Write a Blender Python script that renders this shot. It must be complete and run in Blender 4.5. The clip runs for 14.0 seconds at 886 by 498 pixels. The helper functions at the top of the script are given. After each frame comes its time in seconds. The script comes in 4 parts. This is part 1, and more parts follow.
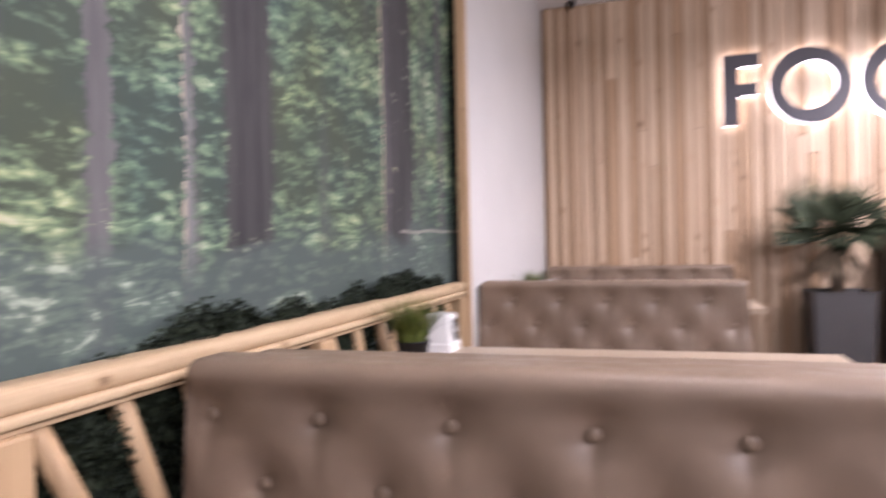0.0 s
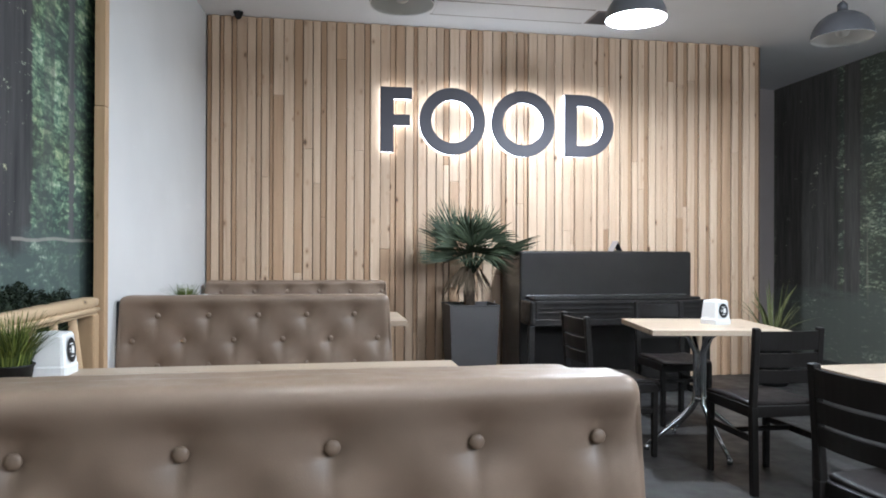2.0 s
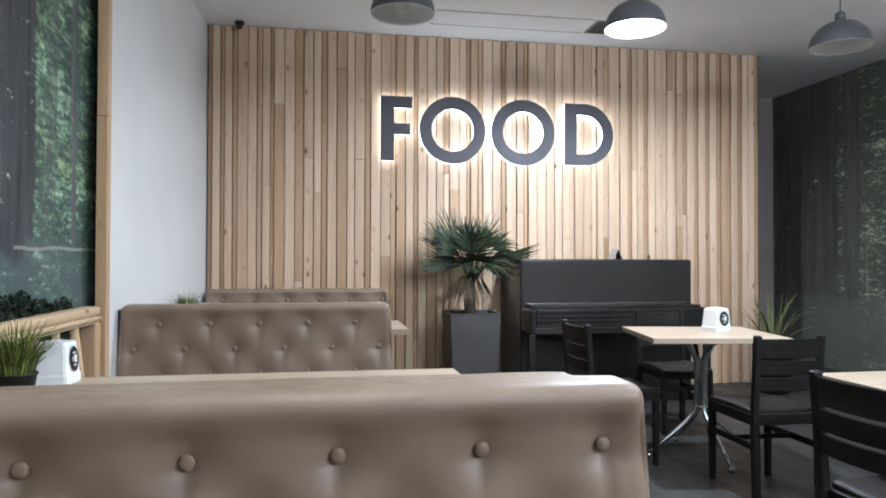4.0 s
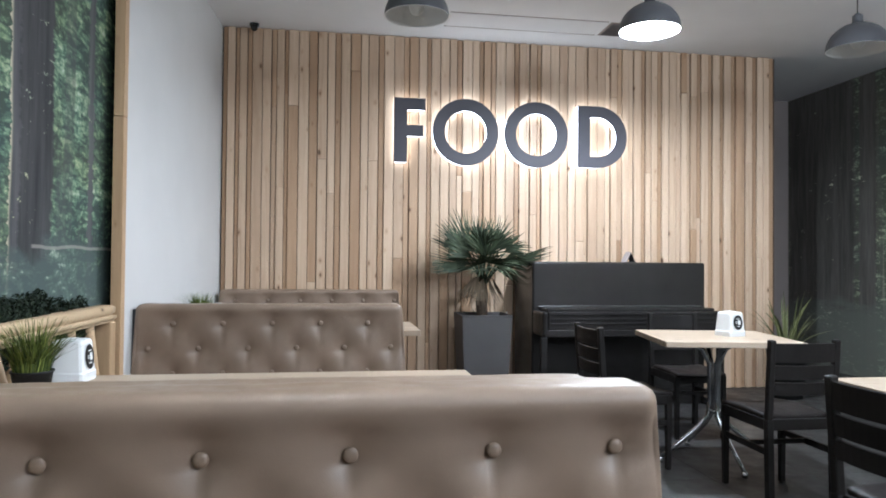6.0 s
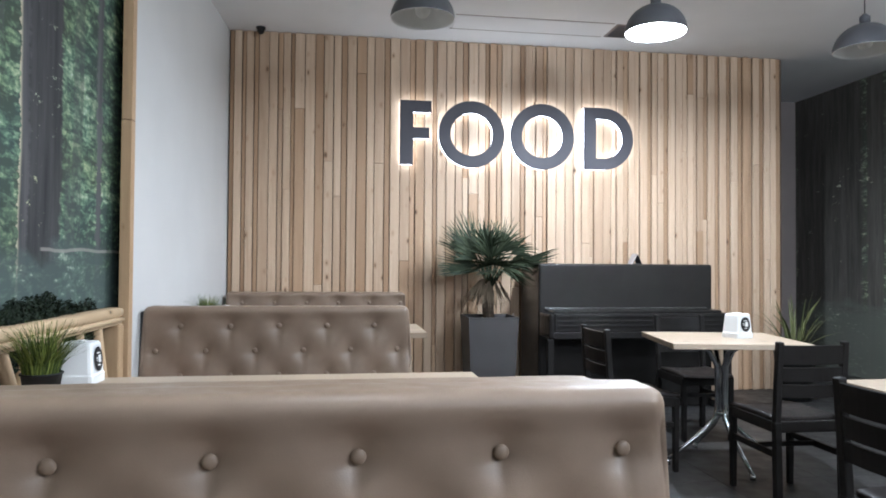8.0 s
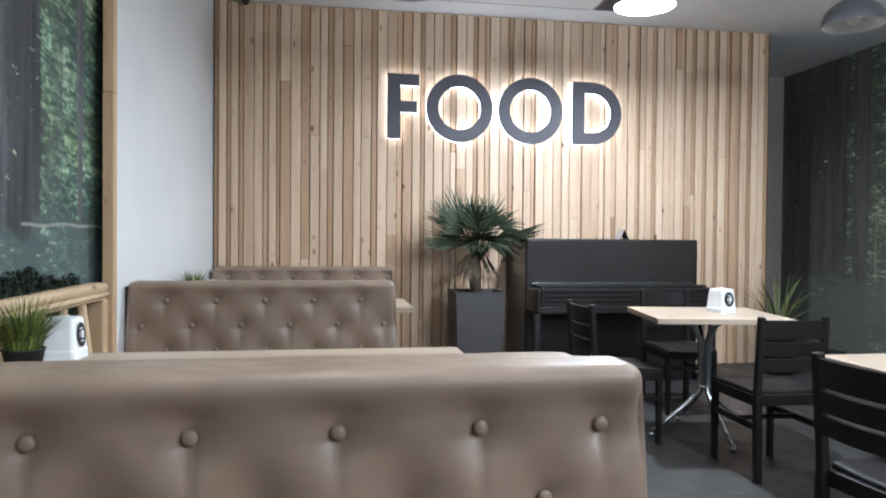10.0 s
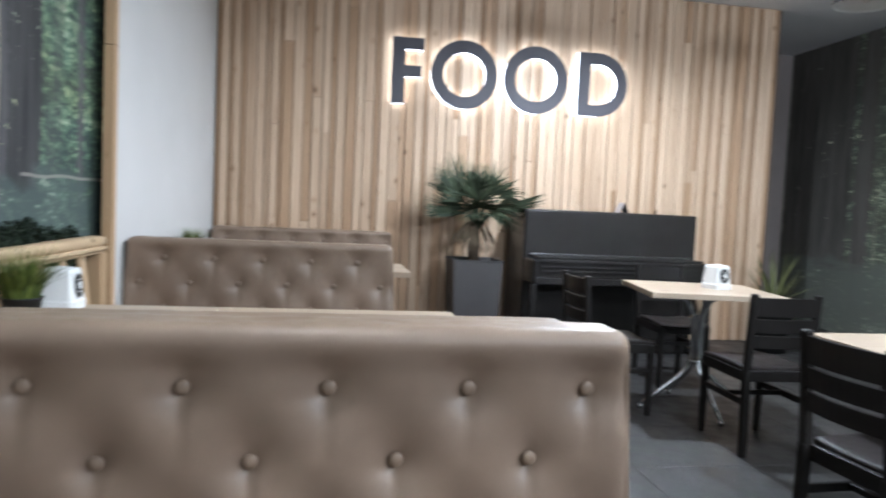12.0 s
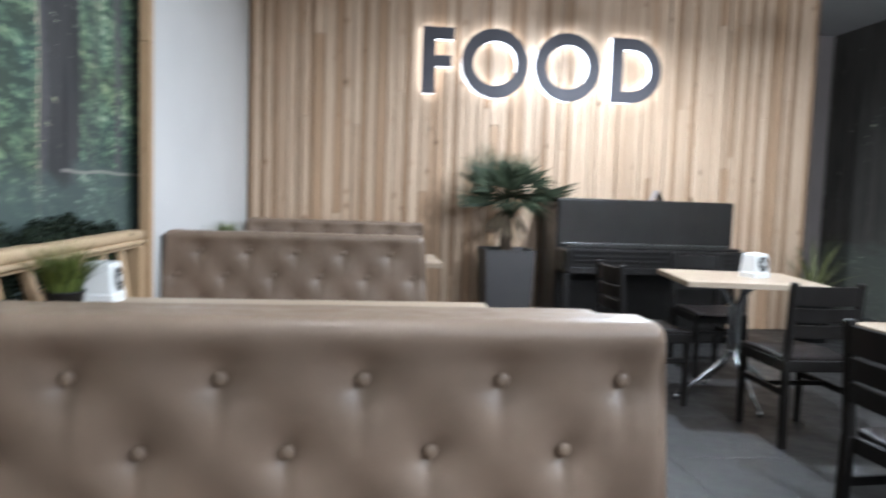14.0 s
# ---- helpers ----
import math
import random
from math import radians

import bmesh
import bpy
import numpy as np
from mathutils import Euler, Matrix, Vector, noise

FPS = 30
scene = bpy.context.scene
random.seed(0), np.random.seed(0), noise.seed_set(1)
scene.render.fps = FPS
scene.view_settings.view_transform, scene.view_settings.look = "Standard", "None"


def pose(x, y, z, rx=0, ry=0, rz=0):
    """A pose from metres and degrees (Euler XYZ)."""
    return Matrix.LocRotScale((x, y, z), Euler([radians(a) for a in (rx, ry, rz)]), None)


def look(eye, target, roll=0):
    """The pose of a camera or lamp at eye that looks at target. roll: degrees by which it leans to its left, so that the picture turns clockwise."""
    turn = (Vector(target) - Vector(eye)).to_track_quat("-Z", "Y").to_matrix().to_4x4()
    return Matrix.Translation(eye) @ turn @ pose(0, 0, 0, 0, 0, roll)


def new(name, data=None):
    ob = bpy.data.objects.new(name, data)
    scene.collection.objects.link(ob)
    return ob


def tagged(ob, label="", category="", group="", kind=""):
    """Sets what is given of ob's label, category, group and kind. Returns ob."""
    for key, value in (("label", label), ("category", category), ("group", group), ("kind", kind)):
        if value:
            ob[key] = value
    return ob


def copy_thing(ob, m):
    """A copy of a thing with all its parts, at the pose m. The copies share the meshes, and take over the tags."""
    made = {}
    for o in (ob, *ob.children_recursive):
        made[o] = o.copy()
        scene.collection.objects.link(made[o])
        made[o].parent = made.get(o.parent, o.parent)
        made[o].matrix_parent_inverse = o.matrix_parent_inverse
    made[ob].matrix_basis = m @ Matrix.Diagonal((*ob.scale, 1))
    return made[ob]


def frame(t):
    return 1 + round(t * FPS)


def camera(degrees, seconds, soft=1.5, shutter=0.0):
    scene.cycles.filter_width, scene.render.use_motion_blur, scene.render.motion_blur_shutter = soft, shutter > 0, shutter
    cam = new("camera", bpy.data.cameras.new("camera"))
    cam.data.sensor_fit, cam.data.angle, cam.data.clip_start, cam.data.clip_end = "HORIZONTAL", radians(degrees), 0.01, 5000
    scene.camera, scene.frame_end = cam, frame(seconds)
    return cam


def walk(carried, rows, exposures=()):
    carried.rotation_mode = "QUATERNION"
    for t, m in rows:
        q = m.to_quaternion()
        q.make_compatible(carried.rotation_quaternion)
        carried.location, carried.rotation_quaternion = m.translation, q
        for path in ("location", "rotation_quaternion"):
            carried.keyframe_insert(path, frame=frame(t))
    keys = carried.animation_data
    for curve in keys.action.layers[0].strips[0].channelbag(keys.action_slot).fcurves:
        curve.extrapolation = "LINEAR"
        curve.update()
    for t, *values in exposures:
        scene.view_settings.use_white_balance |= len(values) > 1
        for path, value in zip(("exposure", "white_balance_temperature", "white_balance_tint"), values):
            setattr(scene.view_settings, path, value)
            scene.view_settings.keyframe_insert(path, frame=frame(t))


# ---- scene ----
cam = camera(65.2, 14.0, 1.8, 0.85)
PATH = [
    (0, (0.835, -6.185, 1.188), (0.278, -4.264, 1.162), -1.3),
    (0.5, (0.905, -6.232, 1.174), (0.661, -4.248, 1.224), -0.4),
    (1, (0.949, -6.209, 1.181), (1.002, -4.209, 1.179), 0.5),
    (1.5, (0.975, -6.189, 1.181), (1.212, -4.203, 1.17), 1.6),
    (2, (0.992, -6.184, 1.185), (1.331, -4.213, 1.193), 0.2),
    (4.5, (0.979, -6.191, 1.184), (1.32, -4.22, 1.22), 0.1),
    (5, (0.98, -6.19, 1.183), (1.313, -4.218, 1.223), 0.0),
    (5.5, (0.977, -6.195, 1.184), (1.29, -4.22, 1.221), 0.4),
    (6, (0.977, -6.193, 1.182), (1.284, -4.217, 1.22), 0.5),
    (6.5, (0.974, -6.194, 1.181), (1.281, -4.218, 1.224), 0.5),
    (7, (0.969, -6.193, 1.178), (1.269, -4.216, 1.217), 0.9),
    (7.5, (0.967, -6.197, 1.181), (1.25, -4.217, 1.226), 1.0),
    (8, (0.974, -6.196, 1.182), (1.264, -4.218, 1.226), 0.4),
    (8.2, (0.975, -6.196, 1.182), (1.267, -4.218, 1.228), 0.2),
    (10.3, (1.004, -6.196, 1.189), (1.34, -4.226, 1.12), 0.7),
    (10.5, (1.029, -6.189, 1.186), (1.487, -4.244, 1.09), 1.4),
    (11, (1.036, -6.183, 1.183), (1.617, -4.271, 1.091), 1.1),
    (11.5, (1.028, -6.191, 1.182), (1.554, -4.264, 1.079), 1.1),
    (12, (1.004, -6.209, 1.176), (1.325, -4.239, 1.055), 2.6),
    (12.5, (0.998, -6.222, 1.177), (1.214, -4.238, 1.041), 2.8),
    (13, (0.988, -6.224, 1.174), (1.146, -4.236, 1.019), 3.0),
    (13.5, (0.978, -6.231, 1.172), (1.043, -4.242, 0.977), 3.0),
    (14, (1.003, -6.204, 1.18), (1.234, -4.224, 1.026), 1.9),
]
EXPOSURES = [(0.0, 1.56, 6400, 31), (0.6, 1.48, 6080, 20), (1.6, 1.36, 5660, 8), (14.0, 1.36, 5600, 8)]
walk(cam, [(t, look(eye, target, roll)) for t, eye, target, roll in PATH], EXPOSURES)

# ---- world and light ----
world = bpy.data.worlds.new("night")
scene.world = world
world.use_nodes = True
world.node_tree.nodes["Background"].inputs[0].default_value = (0.02, 0.022, 0.026, 1)
world.node_tree.nodes["Background"].inputs[1].default_value = 0.3

LAMP_POWER = 100.0
LAMP_COLOUR = (0.93, 0.97, 1.0)


def bulb_light(name, x, y, z, watts, radius=0.06):
    data = bpy.data.lights.new(name, "POINT")
    data.energy, data.color, data.shadow_soft_size = watts, LAMP_COLOUR, radius
    ob = new(name, data)
    ob.location = (x, y, z)
    return ob


# ---- materials ----
def material(name, base=(0.5, 0.5, 0.5), rough=0.6, metal=0.0):
    m = bpy.data.materials.new(name)
    m.use_nodes = True
    b = m.node_tree.nodes["Principled BSDF"]
    b.inputs["Base Color"].default_value = (*base, 1)
    b.inputs["Roughness"].default_value = rough
    b.inputs["Metallic"].default_value = metal
    return m, m.node_tree, b


def node(tree, kind, **inputs):
    n = tree.nodes.new(kind)
    for key, value in inputs.items():
        n.inputs[key.replace("_", " ")].default_value = value
    return n


def coords(tree, scale=(1, 1, 1), kind="Object", offset=(0, 0, 0)):
    c = tree.nodes.new("ShaderNodeTexCoord")
    m = tree.nodes.new("ShaderNodeMapping")
    m.inputs["Scale"].default_value = scale
    m.inputs["Location"].default_value = offset
    tree.links.new(c.outputs[kind], m.inputs["Vector"])
    return m.outputs["Vector"]


def ramp(tree, fac, stops):
    r = tree.nodes.new("ShaderNodeValToRGB")
    e = r.color_ramp.elements
    while len(e) < len(stops):
        e.new(0.5)
    for el, (p, c) in zip(e, stops):
        el.position = p
        el.color = (*c, 1) if len(c) == 3 else c
    tree.links.new(fac, r.inputs["Fac"])
    return r.outputs["Color"]


def grey(tree, fac, lo, hi, a=0.0, b=1.0):
    n = tree.nodes.new("ShaderNodeMapRange")
    n.inputs["From Min"].default_value, n.inputs["From Max"].default_value = lo, hi
    n.inputs["To Min"].default_value, n.inputs["To Max"].default_value = a, b
    tree.links.new(fac, n.inputs["Value"])
    return n.outputs["Result"]


def noise_tex(tree, vec, scale, detail=4.0, rough=0.55, distortion=0.0):
    n = node(tree, "ShaderNodeTexNoise", Scale=scale, Detail=detail, Roughness=rough, Distortion=distortion)
    tree.links.new(vec, n.inputs["Vector"])
    return n.outputs["Fac"]


def mix(tree, fac, a, b, mode="MIX"):
    n = tree.nodes.new("ShaderNodeMix")
    n.data_type, n.blend_type = "RGBA", mode
    for sock, v in ((n.inputs["Factor"], fac), (n.inputs[6], a), (n.inputs[7], b)):
        if isinstance(v, (int, float)):
            sock.default_value = v
        elif isinstance(v, tuple):
            sock.default_value = (*v, 1)
        else:
            tree.links.new(v, sock)
    return n.outputs[2]


def calc(tree, op, a, b=0.0):
    n = tree.nodes.new("ShaderNodeMath")
    n.operation = op
    for sock, v in zip(n.inputs, (a, b)):
        if isinstance(v, (int, float)):
            sock.default_value = v
        else:
            tree.links.new(v, sock)
    return n.outputs[0]


def bump(tree, bsdf, height, strength=0.3, distance=0.002):
    n = node(tree, "ShaderNodeBump", Strength=strength, Distance=distance)
    tree.links.new(height, n.inputs["Height"])
    tree.links.new(n.outputs["Normal"], bsdf.inputs["Normal"])


def paint(name, base, rough=0.7, spread=0.06, scale=3.0, relief=0.15):
    m, t, b = material(name, base, rough)
    v = coords(t)
    big = noise_tex(t, v, scale, 3)
    lo = tuple(c * (1 - spread) for c in base)
    hi = tuple(min(1, c * (1 + spread)) for c in base)
    t.links.new(ramp(t, big, [(0.3, lo), (0.7, hi)]), b.inputs["Base Color"])
    bump(t, b, noise_tex(t, v, 260, 3), relief, 0.001)
    return m


def pine(name, light, dark, knots=True, axis="Z", rough=0.55, vary=1.0, sheen=0.3):
    """Pine board: long grain, growth bands and a few knots, each board its own."""
    m, t, b = material(name, light, rough)
    b.inputs["Specular IOR Level"].default_value = sheen
    info = t.nodes.new("ShaderNodeObjectInfo")
    shift = t.nodes.new("ShaderNodeCombineXYZ")
    for i, k in enumerate((13.0, 7.0, 29.0)):
        t.links.new(calc(t, "MULTIPLY", info.outputs["Random"], k), shift.inputs[i])
    c = t.nodes.new("ShaderNodeTexCoord")
    add = t.nodes.new("ShaderNodeVectorMath")
    add.operation = "ADD"
    t.links.new(c.outputs["Object"], add.inputs[0])
    t.links.new(shift.outputs[0], add.inputs[1])
    s = {"Z": (22, 22, 0.9), "X": (0.9, 22, 22), "Y": (22, 0.9, 22)}[axis]
    mp = t.nodes.new("ShaderNodeMapping")
    mp.inputs["Scale"].default_value = s
    t.links.new(add.outputs[0], mp.inputs["Vector"])
    grain = noise_tex(t, mp.outputs[0], 1.6, 5, 0.6, 0.6)
    fine = noise_tex(t, mp.outputs[0], 7.0, 3, 0.6)
    mid = tuple((a * 0.55 + d * 0.45) for a, d in zip(light, dark))
    col = ramp(t, grain, [(0.3, light), (0.52, tuple((a * 0.8 + d * 0.2) for a, d in zip(light, dark))), (0.68, mid), (0.85, dark)])
    col = mix(t, grey(t, fine, 0.35, 0.7, 0.0, 0.35), col, tuple(x * 0.75 for x in light))
    if knots:
        ks = {"Z": (13, 0.01, 6.5), "X": (6.5, 13, 0.01), "Y": (13, 6.5, 13)}[axis]
        mk = t.nodes.new("ShaderNodeMapping")
        mk.inputs["Scale"].default_value = ks
        t.links.new(add.outputs[0], mk.inputs["Vector"])
        vor = node(t, "ShaderNodeTexVoronoi", Scale=1.0)
        t.links.new(mk.outputs[0], vor.inputs["Vector"])
        ring = calc(t, "ADD", vor.outputs["Distance"], calc(t, "MULTIPLY", calc(t, "SUBTRACT", fine, 0.5), 0.22))
        pick = t.nodes.new("ShaderNodeSeparateColor")
        t.links.new(vor.outputs["Color"], pick.inputs[0])
        size = grey(t, pick.outputs[0], 0.55, 1.0, 0.0, 0.17)
        near = calc(t, "SUBTRACT", size, ring)
        halo = grey(t, near, -0.14, 0.0, 0.0, 0.5)
        halo = calc(t, "MULTIPLY", halo, grey(t, pick.outputs[0], 0.55, 0.6))
        col = mix(t, halo, col, dark)
        spot = grey(t, near, -0.01, 0.06, 0.0, 0.92)
        col = mix(t, spot, col, tuple(x * 0.3 for x in dark))
    long = {"Z": (5, 5, 0.9), "X": (0.9, 5, 5), "Y": (5, 0.9, 5)}[axis]
    ml = t.nodes.new("ShaderNodeMapping")
    ml.inputs["Scale"].default_value = long
    t.links.new(add.outputs[0], ml.inputs["Vector"])
    col = mix(t, grey(t, noise_tex(t, ml.outputs[0], 1.0, 2), 0.5, 0.72, 0.0, 0.55), col, mid)
    tone = grey(t, info.outputs["Random"], 0.0, 1.0, 1.0 - 0.42 * vary, 1.0 + 0.12 * vary)
    scale = t.nodes.new("ShaderNodeCombineXYZ")
    for i in range(3):
        t.links.new(calc(t, "POWER", tone, (0.85, 1.0, 1.15)[i]), scale.inputs[i])
    col = mix(t, 1.0, col, scale.outputs[0], "MULTIPLY")
    t.links.new(col, b.inputs["Base Color"])
    bump(t, b, grain, 0.25, 0.0015)
    return m


def leather(name, base, rough=0.38, gleam=0.5):
    m, t, b = material(name, base, rough)
    b.inputs["Specular IOR Level"].default_value = gleam
    v = coords(t)
    big = noise_tex(t, v, 4.0, 4)
    t.links.new(ramp(t, big, [(0.25, tuple(x * 0.86 for x in base)), (0.75, tuple(x * 1.1 for x in base))]), b.inputs["Base Color"])
    t.links.new(grey(t, noise_tex(t, v, 14, 4), 0.3, 0.7, rough - 0.06, rough + 0.1), b.inputs["Roughness"])
    vor = node(t, "ShaderNodeTexVoronoi", Scale=420.0)
    t.links.new(v, vor.inputs["Vector"])
    wrinkle = noise_tex(t, v, 30, 5, 0.6)
    bump(t, b, calc(t, "ADD", calc(t, "MULTIPLY", vor.outputs["Distance"], 0.35), wrinkle), 0.18, 0.002)
    return m


def gloss_black(name, base=(0.012, 0.012, 0.013), rough=0.3, gleam=0.3, uneven=0.1):
    m, t, b = material(name, base, rough)
    b.inputs["Specular IOR Level"].default_value = gleam
    v = coords(t)
    t.links.new(grey(t, noise_tex(t, v, 9, 5), 0.3, 0.7, rough - uneven * 0.8, rough + uneven * 1.2), b.inputs["Roughness"])
    t.links.new(ramp(t, noise_tex(t, v, 3, 3), [(0.3, base), (0.7, tuple(x * 1.3 for x in base))]), b.inputs["Base Color"])
    bump(t, b, noise_tex(t, v, 60, 3), 0.04 * uneven / 0.1, 0.001)
    return m


def forest(name, trunks, k, ground, log=None, vivid=0.9, sparse=0.0, tint=(1, 1, 1)):
    """A printed picture of a wood: leaves, trunks and undergrowth. trunks: place along the wall, half width, tone."""
    m, t, b = material(name, (0.1, 0.2, 0.1), 0.75)
    b.inputs["Specular IOR Level"].default_value = 0.12
    c = t.nodes.new("ShaderNodeTexCoord")
    sep = t.nodes.new("ShaderNodeSeparateXYZ")
    t.links.new(c.outputs["Object"], sep.inputs[0])
    y, z = sep.outputs["Y"], sep.outputs["Z"]

    def tone(r, g, bl):
        return (r * k, g * k, bl * k)

    big = noise_tex(t, coords(t, (1, 0.7, 1.2), offset=(0, 2.7, 0)), 1.5, 4, 0.6)
    mid = noise_tex(t, coords(t, (1, 0.55, 1.6), offset=(3, 1, 2)), 4.4, 5, 0.62, 0.4)
    leaf = noise_tex(t, coords(t, (1, 0.50, 2.1), offset=(7, 4, 1)), 13.0, 5, 0.62, 0.8)
    vor = node(t, "ShaderNodeTexVoronoi", Scale=15.0, Randomness=1.0, Detail=1.0)
    warp = t.nodes.new("ShaderNodeVectorMath")
    warp.operation = "MULTIPLY_ADD"
    nz = t.nodes.new("ShaderNodeTexNoise")
    nz.inputs["Scale"].default_value, nz.inputs["Detail"].default_value = 9.0, 4.0
    t.links.new(coords(t), nz.inputs["Vector"])
    t.links.new(nz.outputs["Color"], warp.inputs[0])
    warp.inputs[1].default_value = (0.25, 0.25, 0.25)
    t.links.new(coords(t, (1, 0.75, 2.0)), warp.inputs[2])
    t.links.new(warp.outputs[0], vor.inputs["Vector"])
    light = calc(t, "ADD", calc(t, "MULTIPLY", mid, 0.42), calc(t, "MULTIPLY", leaf, 0.62))
    light = calc(t, "ADD", light, calc(t, "MULTIPLY", calc(t, "SUBTRACT", big, 0.5), 0.5))
    light = calc(t, "ADD", light, calc(t, "MULTIPLY", calc(t, "SUBTRACT", 0.42, vor.outputs["Distance"]), 0.26))
    light = calc(t, "SUBTRACT", light, sparse)
    leaves = ramp(t, light, [(0.38, tone(0.032, 0.050, 0.042)), (0.47, tone(0.052, 0.095, 0.066)),
                             (0.54, tone(0.095, 0.165, 0.098)), (0.61, tone(0.17, 0.24, 0.145)), (0.70, tone(0.29, 0.335, 0.25))])
    hue = noise_tex(t, coords(t, (1, 1, 1), offset=(1, 8, 4)), 2.4, 3, 0.6)
    leaves = mix(t, 1.0, leaves, ramp(t, hue, [(0.35, (0.92, 1.0, 1.05)), (0.65, (1.18, 1.06, 0.84))]), "MULTIPLY")
    # dark hollows and far upright stems between the leaves
    hollow = noise_tex(t, coords(t, (0, 2.2, 1.0), offset=(0, 5, 3)), 1.0, 4, 0.6)
    leaves = mix(t, grey(t, hollow, 0.56, 0.74, 0.0, 0.6), leaves, tone(0.022, 0.036, 0.034))
    stems = noise_tex(t, coords(t, (0, 7, 0.3)), 1.0, 3, 0.6)
    leaves = mix(t, grey(t, stems, 0.58, 0.65, 0.0, 0.6), leaves, tone(0.05, 0.062, 0.056))
    pale = noise_tex(t, coords(t, (0, 9, 0.5), offset=(0, 9, 0)), 1.0, 2, 0.5)
    leaves = mix(t, grey(t, pale, 0.66, 0.71, 0.0, 0.25), leaves, tone(0.22, 0.22, 0.16))
    sway = calc(t, "MULTIPLY", calc(t, "SUBTRACT", noise_tex(t, coords(t, (0, 0.4, 1.6)), 1.0, 3), 0.5), 0.05)
    yy = calc(t, "ADD", y, sway)
    col = leaves
    bark = noise_tex(t, coords(t, (1, 16, 1.4)), 1.0, 5, 0.65)
    rag = calc(t, "MULTIPLY", calc(t, "SUBTRACT", leaf, 0.5), 0.10)
    for place, half, shade, rim in trunks:
        off = calc(t, "SUBTRACT", yy, place)
        d = calc(t, "ADD", calc(t, "ABSOLUTE", off), rag)
        mask = grey(t, d, half * 0.92, half * 1.06, 1.0, 0.0)
        bk = ramp(t, bark, [(0.3, tone(0.032 * shade, 0.035 * shade, 0.038 * shade)), (0.7, tone(0.075 * shade, 0.078 * shade, 0.080 * shade))])
        edge = grey(t, off, -half, -half * 0.62, rim, 0.0)
        bk = mix(t, edge, bk, tone(0.36, 0.33, 0.22))
        gaps = grey(t, light, 0.60, 0.68, 1.0, 0.1)
        col = mix(t, calc(t, "MULTIPLY", mask, gaps), col, bk)
    # undergrowth bank
    line = calc(t, "ADD", z, calc(t, "MULTIPLY", calc(t, "SUBTRACT", mid, 0.5), 0.5))
    low = grey(t, line, ground - 0.05, ground + 0.07, 1.0, 0.0)
    under = ramp(t, light, [(0.45, tone(0.046, 0.070, 0.064)), (0.58, tone(0.066, 0.100, 0.086)), (0.68, tone(0.20, 0.26, 0.20))])
    col = mix(t, calc(t, "MULTIPLY", low, 0.9), col, under)
    if log:
        y0, y1, height = log
        bend = calc(t, "SUBTRACT", z, calc(t, "ADD", height, calc(t, "MULTIPLY", calc(t, "SUBTRACT", noise_tex(t, coords(t, (0, 2.5, 0)), 1.0, 3), 0.5), 0.04)))
        on = grey(t, calc(t, "ABSOLUTE", bend), 0.005, 0.010, 1.0, 0.0)
        on = calc(t, "MULTIPLY", on, calc(t, "MULTIPLY", grey(t, y, y0, y0 + 0.02), grey(t, y, y1 - 0.02, y1, 1.0, 0.0)))
        col = mix(t, calc(t, "MULTIPLY", on, 0.6), col, tone(0.22, 0.215, 0.19))
    fade = node(t, "ShaderNodeHueSaturation", Saturation=vivid)
    t.links.new(col, fade.inputs["Color"])
    t.links.new(mix(t, 1.0, fade.outputs["Color"], tint, "MULTIPLY"), b.inputs["Base Color"])
    return m


def tile_floor():
    m, t, b = material("floor_tile", (0.05, 0.052, 0.055), 0.42)
    v = coords(t)
    cloud = noise_tex(t, v, 2.2, 5, 0.6)
    t.links.new(ramp(t, cloud, [(0.3, (0.025, 0.0235, 0.022)), (0.7, (0.036, 0.034, 0.032))]), b.inputs["Base Color"])
    t.links.new(grey(t, noise_tex(t, v, 7, 5), 0.3, 0.7, 0.34, 0.6), b.inputs["Roughness"])
    bump(t, b, noise_tex(t, v, 120, 4), 0.12, 0.001)
    return m


def foliage(name, lo, hi, rough=0.5):
    m, t, b = material(name, lo, rough)
    b.inputs["Specular IOR Level"].default_value = 0.2
    g = t.nodes.new("ShaderNodeNewGeometry")
    c = ramp(t, g.outputs["Random Per Island"], [(0.0, lo), (0.6, tuple((p + q) / 2 for p, q in zip(lo, hi))), (1.0, hi)])
    t.links.new(c, b.inputs["Base Color"])
    return m


def glowing(name, colour, strength, base=(0.8, 0.8, 0.8)):
    m, t, b = material(name, base, 0.5)
    b.inputs["Emission Color"].default_value = (*colour, 1)
    b.inputs["Emission Strength"].default_value = strength
    return m


WHITE = paint("white_plaster", (0.625, 0.612, 0.590), 0.75, 0.04, 1.5)
CEILING = paint("ceiling_paint", (0.86, 0.86, 0.86), 0.8, 0.04, 1.2)
GREY_WALL = paint("grey_plaster", (0.30, 0.255, 0.235), 0.75, 0.06, 2.0)
DIM_WALL = paint("dim_plaster", (0.10, 0.085, 0.075), 0.75, 0.06, 2.0)
GROUT = paint("floor_grout", (0.026, 0.024, 0.022), 0.85, 0.2, 6)
FLOOR = tile_floor()
SLAT = pine("pine_slat", (0.63, 0.475, 0.335), (0.34, 0.19, 0.10), True, "Z", 0.42, 0.5)
SLAT_WARM = pine("warm_pine_slat", (0.51, 0.345, 0.215), (0.27, 0.145, 0.075), True, "Z", 0.42, 0.7)
SLAT_BACK = paint("slat_backing", (0.10, 0.065, 0.04), 0.8, 0.2, 6)
POST = pine("pine_post", (0.56, 0.38, 0.22), (0.30, 0.17, 0.08), True, "Z", 0.5, 0.2)
